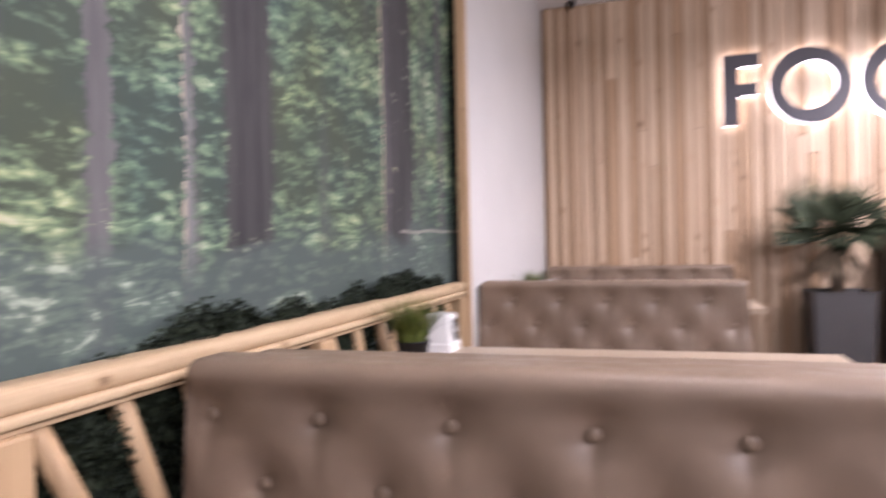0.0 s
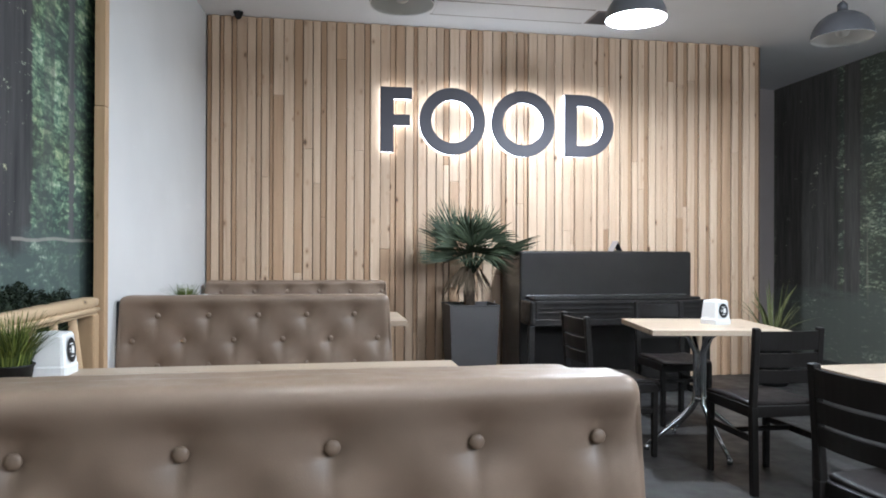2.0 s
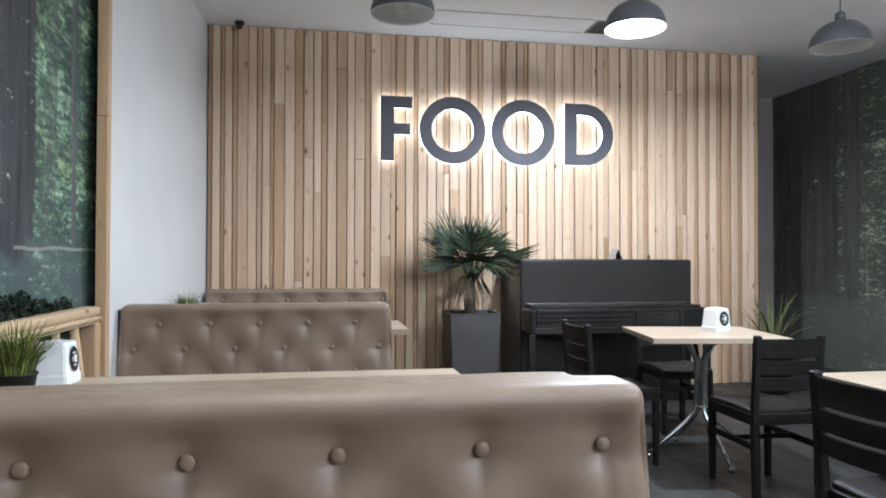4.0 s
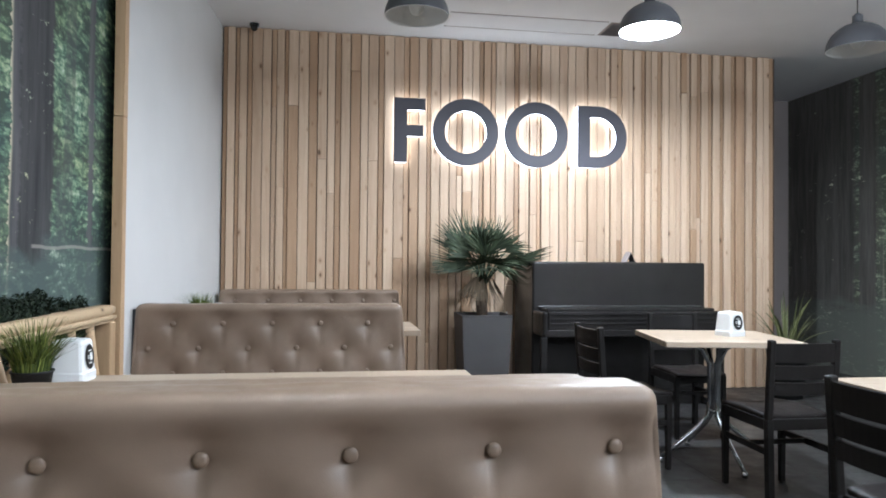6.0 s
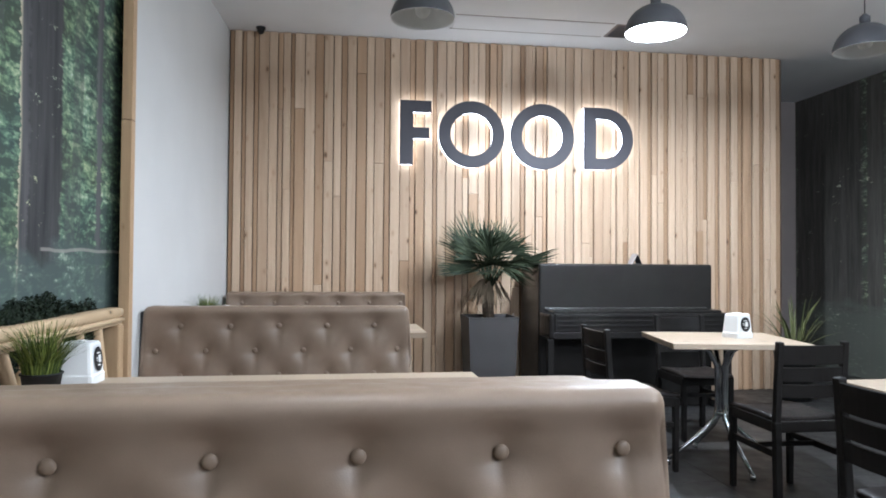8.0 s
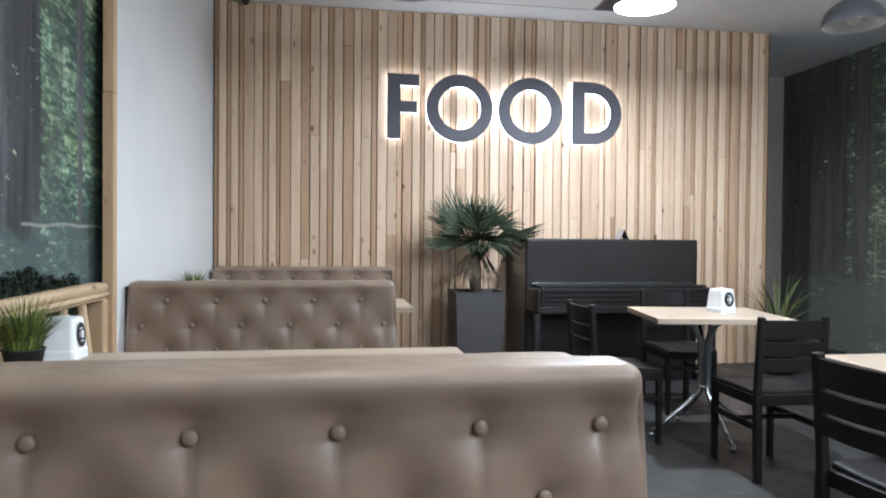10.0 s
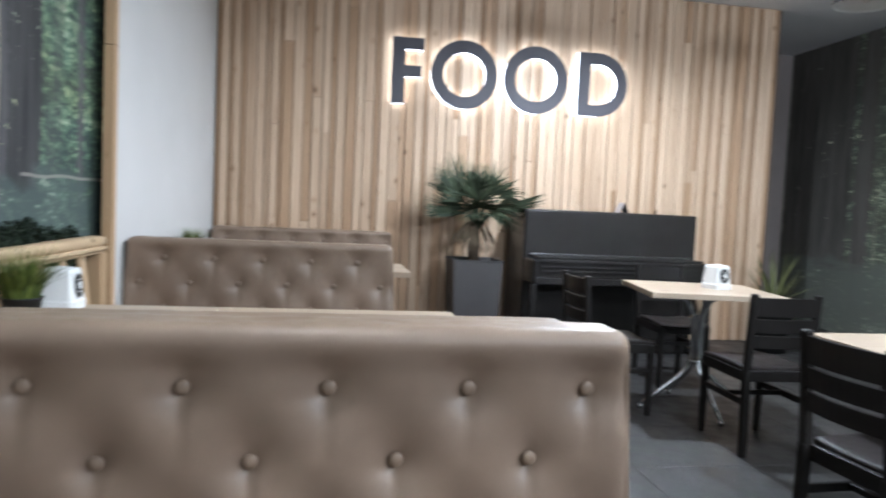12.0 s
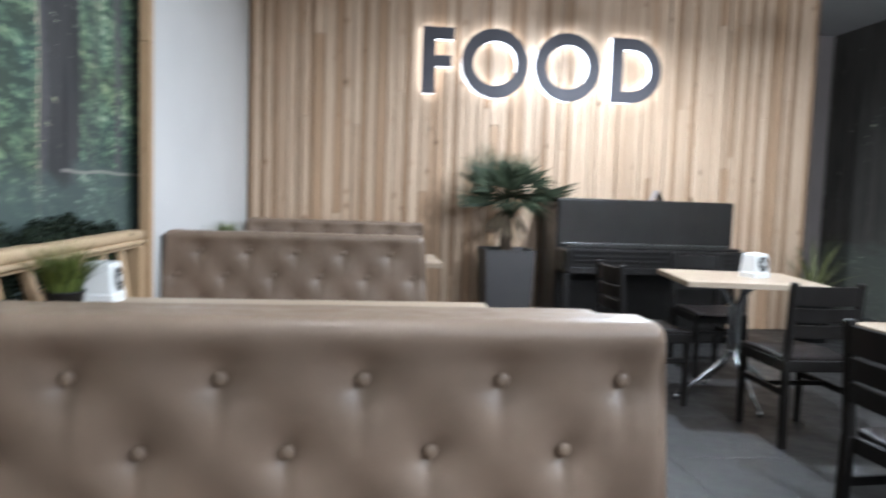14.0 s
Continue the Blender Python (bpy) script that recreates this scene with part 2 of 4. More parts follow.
RAIL = pine("pine_log", (0.62, 0.465, 0.295), (0.36, 0.22, 0.11), True, "Y", 0.45, 0.2)
BALUSTER = pine("pine_stick", (0.55, 0.38, 0.22), (0.30, 0.17, 0.08), True, "Z", 0.5, 0.3)
TABLE = pine("pine_tabletop", (0.50, 0.405, 0.305), (0.35, 0.235, 0.145), True, "X", 0.36, 0.45, 0.45)
TAUPE = leather("taupe_leatherette", (0.232, 0.165, 0.117), 0.42, 0.42)
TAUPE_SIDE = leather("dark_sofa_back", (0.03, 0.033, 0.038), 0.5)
BLACK_WOOD = gloss_black("black_lacquered_wood", (0.0115, 0.0098, 0.0088), 0.42, 0.16, 0.08)
BLACK_SEAT = leather("black_leatherette", (0.015, 0.0115, 0.010), 0.50, 0.16)
PIANO = gloss_black("piano_lacquer", (0.0165, 0.0148, 0.0137), 0.24, 0.22, 0.02)
SOFT_BLACK = gloss_black("black_plastic", (0.010, 0.010, 0.010), 0.55)
POT_GREY = paint("grey_planter", (0.044, 0.039, 0.037), 0.6, 0.08, 5)
STEEL, _t, _b = material("chrome", (0.55, 0.55, 0.56), 0.16, 1.0)
BRASS, _t, _b = material("brass", (0.6, 0.42, 0.16), 0.3, 1.0)
BOX_WHITE = paint("white_plastic", (0.80, 0.80, 0.79), 0.35, 0.02, 8, 0.03)
PAPER = paint("paper_napkin", (0.85, 0.85, 0.84), 0.9, 0.02, 20)
STICKER = paint("black_sticker", (0.012, 0.012, 0.013), 0.4, 0.1, 10, 0.02)
LETTER = paint("letter_grey", (0.060, 0.056, 0.066), 0.65, 0.05, 6, 0.05)
LETTER_GLOW = glowing("letter_backlight", (0.92, 0.96, 1.0), 3.2)
SHADE = gloss_black("lamp_enamel", (0.075, 0.074, 0.078), 0.4)
SHADE_IN = paint("lamp_inside", (0.78, 0.78, 0.77), 0.5, 0.02, 9, 0.02)
BULB_ON = glowing("bulb_lit", (1.0, 0.96, 0.9), 60.0)
BULB_OFF = paint("bulb_unlit", (0.7, 0.7, 0.68), 0.3, 0.02, 9, 0.02)
FILL_GLOBE = glowing("fill_globe_glow", (0.95, 0.98, 1.0), 4.0)
SCREEN = glowing("lit_screen", (1.0, 0.92, 0.88), 0.36, (0.3, 0.3, 0.3))
PALM = foliage("palm_leaf", (0.020, 0.028, 0.016), (0.060, 0.076, 0.042), 0.65)
DRY_LEAF = foliage("dry_palm_leaf", (0.07, 0.052, 0.032), (0.14, 0.105, 0.07), 0.85)
PALM_TRUNK = paint("palm_fibre", (0.085, 0.058, 0.038), 0.9, 0.4, 40, 0.9)
SNAKE = foliage("snake_leaf", (0.02, 0.034, 0.014), (0.12, 0.125, 0.05), 0.6)
GRASS = foliage("grass_blade", (0.022, 0.045, 0.012), (0.21, 0.25, 0.05), 0.55)
HEDGE = foliage("hedge_leaf", (0.008, 0.013, 0.008), (0.024, 0.034, 0.018), 0.8)
SOIL = paint("soil", (0.03, 0.022, 0.016), 0.95, 0.3, 40, 0.6)
MURAL_A = forest("forest_print", [(-3.26, 0.055, 1.0, 0.85), (-3.085, 0.150, 0.66, 0.0), (-2.50, 0.035, 1.2, 0.0), (-4.345, 0.125, 0.66, 0.0), (-4.63, 0.016, 1.8, 0.5), (-4.93, 0.035, 1.3, 0.0), (-5.5, 0.10, 0.9, 0.2)],
                 1.55, 1.20, (-3.13, -2.14, 1.235), 0.82, -0.004, (1.07, 1.0, 0.98))
MURAL_B = forest("dark_forest_print", [(-0.41, 0.20, 0.9, 0.0), (1.02, 0.55, 0.8, 0.0), (0.30, 0.12, 0.9, 0.0), (-2.6, 0.12, 0.9, 0.3), (-1.16, 0.035, 1.2, 0.0), (-0.80, 0.025, 1.1, 0.0)], 1.95, 0.75, None, 0.42, 0.035, (1.12, 1.0, 0.86))


# ---- mesh helpers ----
def mesh_object(name, bm, mat, smooth=False):
    me = bpy.data.meshes.new(name)
    bm.normal_update()
    bm.to_mesh(me)
    bm.free()
    for m in (mat if isinstance(mat, (list, tuple)) else [mat]):
        me.materials.append(m)
    if smooth:
        me.shade_smooth()
    return new(name, me)


def part(name, bm, mat, parent, label="", smooth=False):
    ob = mesh_object(name, bm, mat, smooth)
    ob.parent = parent
    if label:
        tagged(ob, label)
    return ob


def thing(name, label, category, x=0, y=0, z=0, rz=0, group="", kind=""):
    ob = new(name)
    ob.empty_display_size = 0.1
    ob.matrix_basis = pose(x, y, z, 0, 0, rz)
    return tagged(ob, label, category, group, kind)


def box(x0, x1, y0, y1, z0, z1, bevel=0.0, seg=2, bm=None):
    out = bm or bmesh.new()
    vs = bmesh.ops.create_cube(out, size=1.0)["verts"]
    for v in vs:
        v.co = Vector((x0 + (v.co.x + 0.5) * (x1 - x0), y0 + (v.co.y + 0.5) * (y1 - y0), z0 + (v.co.z + 0.5) * (z1 - z0)))
    if bevel:
        es = list({e for v in vs for e in v.link_edges})
        bmesh.ops.bevel(out, geom=es, offset=bevel, segments=seg, profile=0.5, affect="EDGES")
    return out


def beam(p, q, a, b, bevel=0.0, bm=None, taper=1.0):
    """A bar from p to q, a wide and b deep."""
    out = bm or bmesh.new()
    p, q = Vector(p), Vector(q)
    d = q - p
    rot = d.to_track_quat("Z", "Y").to_matrix().to_4x4()
    vs = bmesh.ops.create_cube(out, size=1.0)["verts"]
    for v in vs:
        k = 1.0 if v.co.z < 0 else taper
        v.co = Vector((v.co.x * a * k, v.co.y * b * k, (v.co.z + 0.5) * d.length))
    if bevel:
        es = list({e for v in vs for e in v.link_edges})
        vs = list({v for f in bmesh.ops.bevel(out, geom=es, offset=bevel, segments=2, profile=0.5, affect="EDGES")["faces"] for v in f.verts})
    bmesh.ops.transform(out, matrix=Matrix.Translation(p) @ rot, verts=list({v for v in vs}))
    return out


def tube(points, radii, sides=12, bm=None, cap=True):
    """A round bar along points."""
    out = bm or bmesh.new()
    pts = [Vector(p) for p in points]
    rings = []
    ref = None
    for i, p in enumerate(pts):
        d = (pts[min(i + 1, len(pts) - 1)] - pts[max(i - 1, 0)]).normalized()
        if ref is None:
            ref = d.orthogonal().normalized()
        ref = (ref - d * ref.dot(d)).normalized()
        s = d.cross(ref)
        r = radii[i] if isinstance(radii, (list, tuple)) else radii
        rings.append([out.verts.new(p + (ref * math.cos(2 * math.pi * k / sides) + s * math.sin(2 * math.pi * k / sides)) * r) for k in range(sides)])
    for a, b in zip(rings, rings[1:]):
        for k in range(sides):
            out.faces.new((a[k], a[(k + 1) % sides], b[(k + 1) % sides], b[k]))
    if cap:
        out.faces.new(rings[0][::-1])
        out.faces.new(rings[-1])
    return out


def lathe(profile, sides=32, bm=None, close=False):
    """Turns (radius, height) pairs round the z axis."""
    out = bm or bmesh.new()
    rings = [[out.verts.new((r * math.cos(2 * math.pi * k / sides), r * math.sin(2 * math.pi * k / sides), z)) for k in range(sides)] for r, z in profile]
    for a, b in zip(rings, rings[1:]):
        for k in range(sides):
            out.faces.new((a[k], a[(k + 1) % sides], b[(k + 1) % sides], b[k]))
    if close:
        out.faces.new(rings[0][::-1])
        out.faces.new(rings[-1])
    return out


def rounded_block(x0, x1, y0, y1, z0, z1, r, nx, ny, nz, push=None):
    """A cushion-like block with rounded edges, its front (low y) pushed in by push(x, z)."""
    out = bmesh.new()
    found = {}

    def vert(i, j, k):
        key = (i, j, k)
        if key not in found:
            p = Vector((x0 + (x1 - x0) * i / nx, y0 + (y1 - y0) * j / ny, z0 + (z1 - z0) * k / nz))
            c = Vector((min(max(p.x, x0 + r), x1 - r), min(max(p.y, y0 + r), y1 - r), min(max(p.z, z0 + r), z1 - r)))
            d = p - c
            if d.length > 1e-9:
                p = c + d.normalized() * min(r, d.length * 4)
            if push and j == 0:
                p.y += push(p.x, p.z)
            found[key] = out.verts.new(p)
        return found[key]

    for i in range(nx):
        for k in range(nz):
            out.faces.new((vert(i, 0, k), vert(i + 1, 0, k), vert(i + 1, 0, k + 1), vert(i, 0, k + 1)))
            out.faces.new((vert(i, ny, k + 1), vert(i + 1, ny, k + 1), vert(i + 1, ny, k), vert(i, ny, k)))
    for i in range(nx):
        for j in range(ny):
            out.faces.new((vert(i, j, nz), vert(i + 1, j, nz), vert(i + 1, j + 1, nz), vert(i, j + 1, nz)))
            out.faces.new((vert(i, j + 1, 0), vert(i + 1, j + 1, 0), vert(i + 1, j, 0), vert(i, j, 0)))
    for j in range(ny):
        for k in range(nz):
            out.faces.new((vert(0, j, k + 1), vert(0, j + 1, k + 1), vert(0, j + 1, k), vert(0, j, k)))
            out.faces.new((vert(nx, j, k), vert(nx, j + 1, k), vert(nx, j + 1, k + 1), vert(nx, j, k + 1)))
    return out


# ---- structure ----
LEFT, RIGHT, BACK, FRONT, TOP = -0.426, 6.5, 1.6, -9.0, 3.21


def wall(name, x0, x1, y0, y1, z0, z1, mat, label):
    ob = mesh_object(name, box(x0, x1, y0, y1, z0, z1), mat)
    return tagged(ob, label, "wall", "", "structure")


wall("wall_west", LEFT - 0.15, LEFT, FRONT, BACK, 0, TOP, WHITE, "plain white plastered wall behind the forest picture")
wall("wall_east", RIGHT, RIGHT + 0.15, FRONT, BACK, 0, TOP, GREY_WALL, "dim grey plastered wall behind the dark forest picture")
wall("wall_north", LEFT - 0.15, RIGHT + 0.15, BACK, BACK + 0.15, 0, TOP, GREY_WALL, "dim grey plastered wall behind the slatted partition")
# out of view; darker plaster keeps reflections in the black lacquer low
wall("wall_south", LEFT - 0.15, RIGHT + 0.15, FRONT - 0.15, FRONT, 0, TOP, DIM_WALL, "unseen grey wall that closes the dining room, kept dark for reflections")
ceil = mesh_object("ceiling", box(LEFT - 0.15, RIGHT + 0.15, FRONT - 0.15, BACK + 0.15, TOP, TOP + 0.12), CEILING)
tagged(ceil, "smooth light grey painted ceiling", "ceiling", "", "structure")
floor = mesh_object("floor", box(LEFT - 0.15, RIGHT + 0.15, FRONT - 0.15, BACK + 0.15, -0.12, -0.006), GROUT)
tagged(floor, "dark grey stone tile floor", "floor", "", "structure")

# white side wall, slightly out of square with the slatted one
bm = bmesh.new()
for z in (0, TOP):
    for x, y in ((-0.006, 0.06), (-0.125, -2.30), (-0.178, -2.30), (-0.11, 0.06)):
        bm.verts.new((x, y, z))
bm.verts.ensure_lookup_table()
v = bm.verts
for a, b, c, d in ((0, 1, 5, 4), (1, 2, 6, 5), (2, 3, 7, 6), (3, 0, 4, 7), (4, 5, 6, 7), (3, 2, 1, 0)):
    bm.faces.new((v[a], v[b], v[c], v[d]))
bmesh.ops.recalc_face_normals(bm, faces=bm.faces)
side = mesh_object("wall_partition", bm, WHITE)
tagged(side, "smooth white plastered partition wall beside the booths", "wall", "", "structure")



def mural_x(y):
    """Face of the green mural, which stands a little out of square."""
    return -0.235 + 0.03 * (y + 2.36)


panel = box(-0.03, 0.0, -8.6, -2.06, 0.0, TOP - 0.005)
for q in panel.verts:
    q.co.x += mural_x(q.co.y)
picture = mesh_object("wall_mural", panel, MURAL_A)
tagged(picture, "green forest picture printed across the wall", "mural", "", "structure")
picture = mesh_object("wall_mural", box(RIGHT - 0.006, RIGHT, -8.6, BACK - 0.02, 0.0, TOP - 0.005), MURAL_B)
tagged(picture, "dark forest picture printed across the wall", "mural", "", "structure")

# slatted partition
slat_wall = tagged(mesh_object("wall_slatted", box(0.0, 5.215, 0.0, 0.12, 0, TOP - 0.004), SLAT_BACK),
                   "partition clad with upright knotty pine slats", "wall", "", "structure")

# wooden post at the end of the white wall
post = thing("wooden_post", "planed pine trim post at the end of the white wall", "post", -0.15, -2.335, 0, kind="structure")
part("lower_board", box(-0.026, 0.027, -0.033, 0.033, 0, 1.93, 0.003), POST, post)
part("upper_board", box(-0.025, 0.027, -0.032, 0.033, 1.933, TOP - 0.01, 0.003), POST, post)


# ---- booths ----
def tufts(xs_a, xs_b, za, zb, zc, depth):
    spots = [(x, za) for x in xs_a] + [(x, zb) for x in xs_b] + [(x, zc) for x in xs_a]
    pitch = xs_a[1] - xs_a[0]

    def push(x, z):
        near = min(xs_a, key=lambda q: abs(q - x))
        phase = math.cos(2 * math.pi * (x - near) / pitch) * math.cos(math.pi * (z - za) / (za - zb))
        fade = max(0.0, min(1.0, (za + 0.092 - z) / 0.06))
        d = 0.07 * depth * (0.5 + 0.5 * phase)
        for bx, bz in spots:
            dx, dz = x - bx, z - bz
            r = math.hypot(dx, (dz - 0.012) * (0.85 if dz > 0 else 1.15))
            if r < 0.26:
                d += depth * (0.30 * math.exp(-(math.hypot(dx, dz) / 0.027) ** 1.5) + 0.72 * math.exp(-(r / 0.082) ** 1.7))
            # a pleat hangs below each button, sharper on one side
            if -0.15 < dz < 0 and abs(dx) < 0.1:
                side = 0.011 if dx > 0 else 0.030
                d += depth * 0.34 * math.exp(-abs(dx) / side) * min(1.0, -dz / 0.012) * (1 + dz / 0.15) ** 0.9
        return d * fade * fade * (3 - 2 * fade)

    return spots, push


def bench(name, x0, x1, y, top, xs_a, xs_b, za, zb, fine, facing=-1, label="", tufted=True, end=False):
    """An upholstered bench whose padded back rises to top; y is its face, it faces -y (facing -1) or +y."""
    ob = thing(name, label, "sofa", (x0 + x1) / 2, y, 0, 0 if facing < 0 else 180, "upholstered booth benches")
    w = x1 - x0
    mid = (x0 + x1) / 2
    zc = 2 * zb - za
    xa = [(x - mid) for x in xs_a]
    xb = [(x - mid) for x in xs_b]
    if tufted:
        spots, push = tufts(xa, xb, za, zb, zc, 0.042)
        back = rounded_block(-w / 2, w / 2, -0.012, 0.135, 0.40, top, 0.035, int(w / fine), 12, int((top - 0.4) / fine), push)
    else:
        spots, back = [], rounded_block(-w / 2, w / 2, -0.012, 0.135, 0.40, top, 0.035, 70, 12, 24)
    # the ends flare towards the seat, and the leatherette lies a little slack along the top
    for q in back.verts:
        outer = max(0.0, min(1.0, (abs(q.co.x) - w / 2 + 0.09) / 0.09))
        q.co.x += math.copysign(0.035 * outer * (top - q.co.z) / 0.54, q.co.x)
        lift = max(0.0, min(1.0, (q.co.z - top + 0.07) / 0.06))
        q.co.z += lift * (0.0022 * noise.noise((q.co.x * 5 + y, q.co.y * 9, 3)) + 0.0012 * noise.noise((q.co.x * 17, q.co.y * 30 + y, 8)))
    rest = part("backrest", back, TAUPE, ob, "deep-buttoned taupe leatherette backrest", True)
    for bx, bz in spots:
        b = bmesh.new()
        bmesh.ops.create_uvsphere(b, u_segments=14, v_segments=8, radius=0.0155)
        for q in b.verts:
            q.co = Vector((bx + q.co.x, 0.024 + q.co.y * 0.45, bz + q.co.z))
        part("button", b, TAUPE, rest, "", True)
    part("seat", rounded_block(-w / 2, w / 2, -0.50, 0.02, 0.31, 0.45, 0.03, 40, 14, 6), TAUPE, ob, "", True)
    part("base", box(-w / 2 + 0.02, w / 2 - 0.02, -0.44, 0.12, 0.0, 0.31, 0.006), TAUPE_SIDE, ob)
    if end:
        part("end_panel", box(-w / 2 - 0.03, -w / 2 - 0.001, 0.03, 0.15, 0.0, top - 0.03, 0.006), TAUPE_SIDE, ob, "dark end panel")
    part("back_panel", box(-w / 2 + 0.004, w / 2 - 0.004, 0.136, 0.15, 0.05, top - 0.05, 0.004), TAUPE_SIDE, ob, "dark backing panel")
    return ob


bench("sofa", -0.138, 1.618, -4.89, 0.941, [-0.085, 0.170, 0.460, 0.738, 1.010, 1.287, 1.536], [0.04, 0.312, 0.588, 0.866, 1.147, 1.420],
      0.816, 0.671, 0.0115, -1, "long taupe leatherette booth sofa with a buttoned back")
bench("sofa", -0.115, 1.572, -4.59, 0.921, [], [], 0.82, 0.68, 0.03, 1, "taupe leatherette booth sofa back to back with another", False)
bench("sofa", -0.097, 1.364, -2.2, 0.938, [0.096 + 0.2672 * i for i in range(5)], [-0.036 + 0.2672 * i for i in range(6)],
      0.828, 0.69, 0.0135, -1, "taupe leatherette booth sofa with a buttoned back beside the white wall", True, True)
bench("sofa", -0.09, 1.355, -1.90, 0.925, [], [], 0.82, 0.68, 0.03, 1, "taupe leatherette booth sofa back to back with another", False)
bench("sofa", 0.02, 1.525, -0.19, 0.936, [0.15 + 0.2672 * i for i in range(6)], [0.284 + 0.2672 * i for i in range(5)],
      0.845, 0.705, 0.016, -1, "taupe leatherette booth sofa standing against the slatted wall")


def plank_top(parent, x0, x1, y0, y1, z, thick=0.032, boards=5, along="X"):
    """A tabletop glued up of boards."""
    span = (y1 - y0) if along == "X" else (x1 - x0)
    for i in range(boards):
        a, b = i * span / boards, (i + 1) * span / boards
        if along == "X":
            bm = box(x0, x1, y0 + a + 0.0004, y0 + b - 0.0004, z - thick, z, 0.0025)
        else:
            bm = box(x0 + a + 0.0004, x0 + b - 0.0004, y0, y1, z - thick, z, 0.0025)
        part("board", bm, TABLE, parent)


def booth_table(x0, x1, y0, y1, label):
    ob = thing("booth_table", label, "table", (x0 + x1) / 2, (y0 + y1) / 2, 0, group="booth tables")
    w, d = (x1 - x0) / 2, (y1 - y0) / 2
    plank_top(ob, -w, w, -d, d, 0.75, 0.035, 5)
    for x in (-w + 0.25, w - 0.25):
        part("column", tube([(x, 0, 0.03), (x, 0, 0.715)], 0.03, 16), STEEL, ob, "", True)
        part("foot_plate", box(x - 0.2, x + 0.2, -0.2, 0.2, 0.0, 0.03, 0.008), SOFT_BLACK, ob)
    return ob


booth_table(-0.11, 1.50, -4.06, -3.44, "long pale pine booth table between two sofas")
booth_table(0.03, 1.515, -1.84, -1.20, "long pale pine booth table near the slatted wall")


def napkin_box(x, y, z, rz, label):
    ob = thing("napkin_dispenser", label, "napkin holder", x, y, z, rz, "napkin dispensers")
    bm = bmesh.new()
    prof = [(0.074, 0.0), (0.074, 0.028), (0.070, 0.034), (0.060, 0.132), (0.054, 0.142), (0.030, 0.1445)]
    rings = []
    for h, z0 in prof:
        ring = []
        c = h * 0.22
        for sx, sy in ((1, 1), (-1, 1), (-1, -1), (1, -1)):
            pts = ((h, h - c), (h - c * 0.3, h - c * 0.3), (h - c, h))
            if sx * sy < 0:
                pts = pts[::-1]
            ring += [bm.verts.new((sx * px, sy * py, z0)) for px, py in pts]
        rings.append(ring)
    for a, b in zip(rings, rings[1:]):
        for k in range(12):
            bm.faces.new((a[k], a[(k + 1) % 12], b[(k + 1) % 12], b[k]))
    bm.faces.new(rings[0][::-1])
    bm.faces.new(rings[-1])
    body = part("body", bm, BOX_WHITE, ob)
    ob.matrix_basis = ob.matrix_basis @ Matrix.Diagonal((0.88, 0.88, 1.02, 1))
    part("napkin", box(-0.022, 0.022, -0.018, 0.018, 0.143, 0.147, 0.001), PAPER, ob)
    lean = math.atan2(0.010, 0.098)
    for turn in (0, 180):
        m = Matrix.Rotation(radians(turn), 4, "Z") @ Matrix.Translation((0, -0.0672, 0.082)) @ Matrix.Rotation(radians(90) - lean, 4, "X")
        disc = bmesh.new()
        bmesh.ops.create_circle(disc, cap_ends=True, radius=0.043, segments=32)
        bmesh.ops.transform(disc, matrix=m @ Matrix.Translation((0, 0, 0.0030)), verts=disc.verts)
        part("sticker", disc, STICKER, body, "round black sticker")
        for bx, by, bw, bh in ((0.010, 0.0, 0.012, 0.013), (-0.016, 0.004, 0.008, 0.002), (-0.016, -0.004, 0.008, 0.002), (0, 0.021, 0.016, 0.0022), (0, -0.022, 0.014, 0.0022)):
            mark = box(bx - bw, bx + bw, by - bh, by + bh, 0.0034, 0.0042)
            bmesh.ops.transform(mark, matrix=m, verts=mark.verts)
            part("mark", mark, BOX_WHITE, body)
    return ob


napkin_box(0.052, -3.54, 0.75, 88, "white napkin dispenser with round black sticker on the booth table")
napkin_box(3.36, -2.28, 0.75, 16, "white napkin dispenser with round black sticker on a pine table")
napkin_box(3.46, -4.13, 0.75, 30, "white plastic napkin dispenser on the pine table among black chairs")
napkin_box(0.22, -1.42, 0.75, 10, "white plastic napkin dispenser on the far booth table")


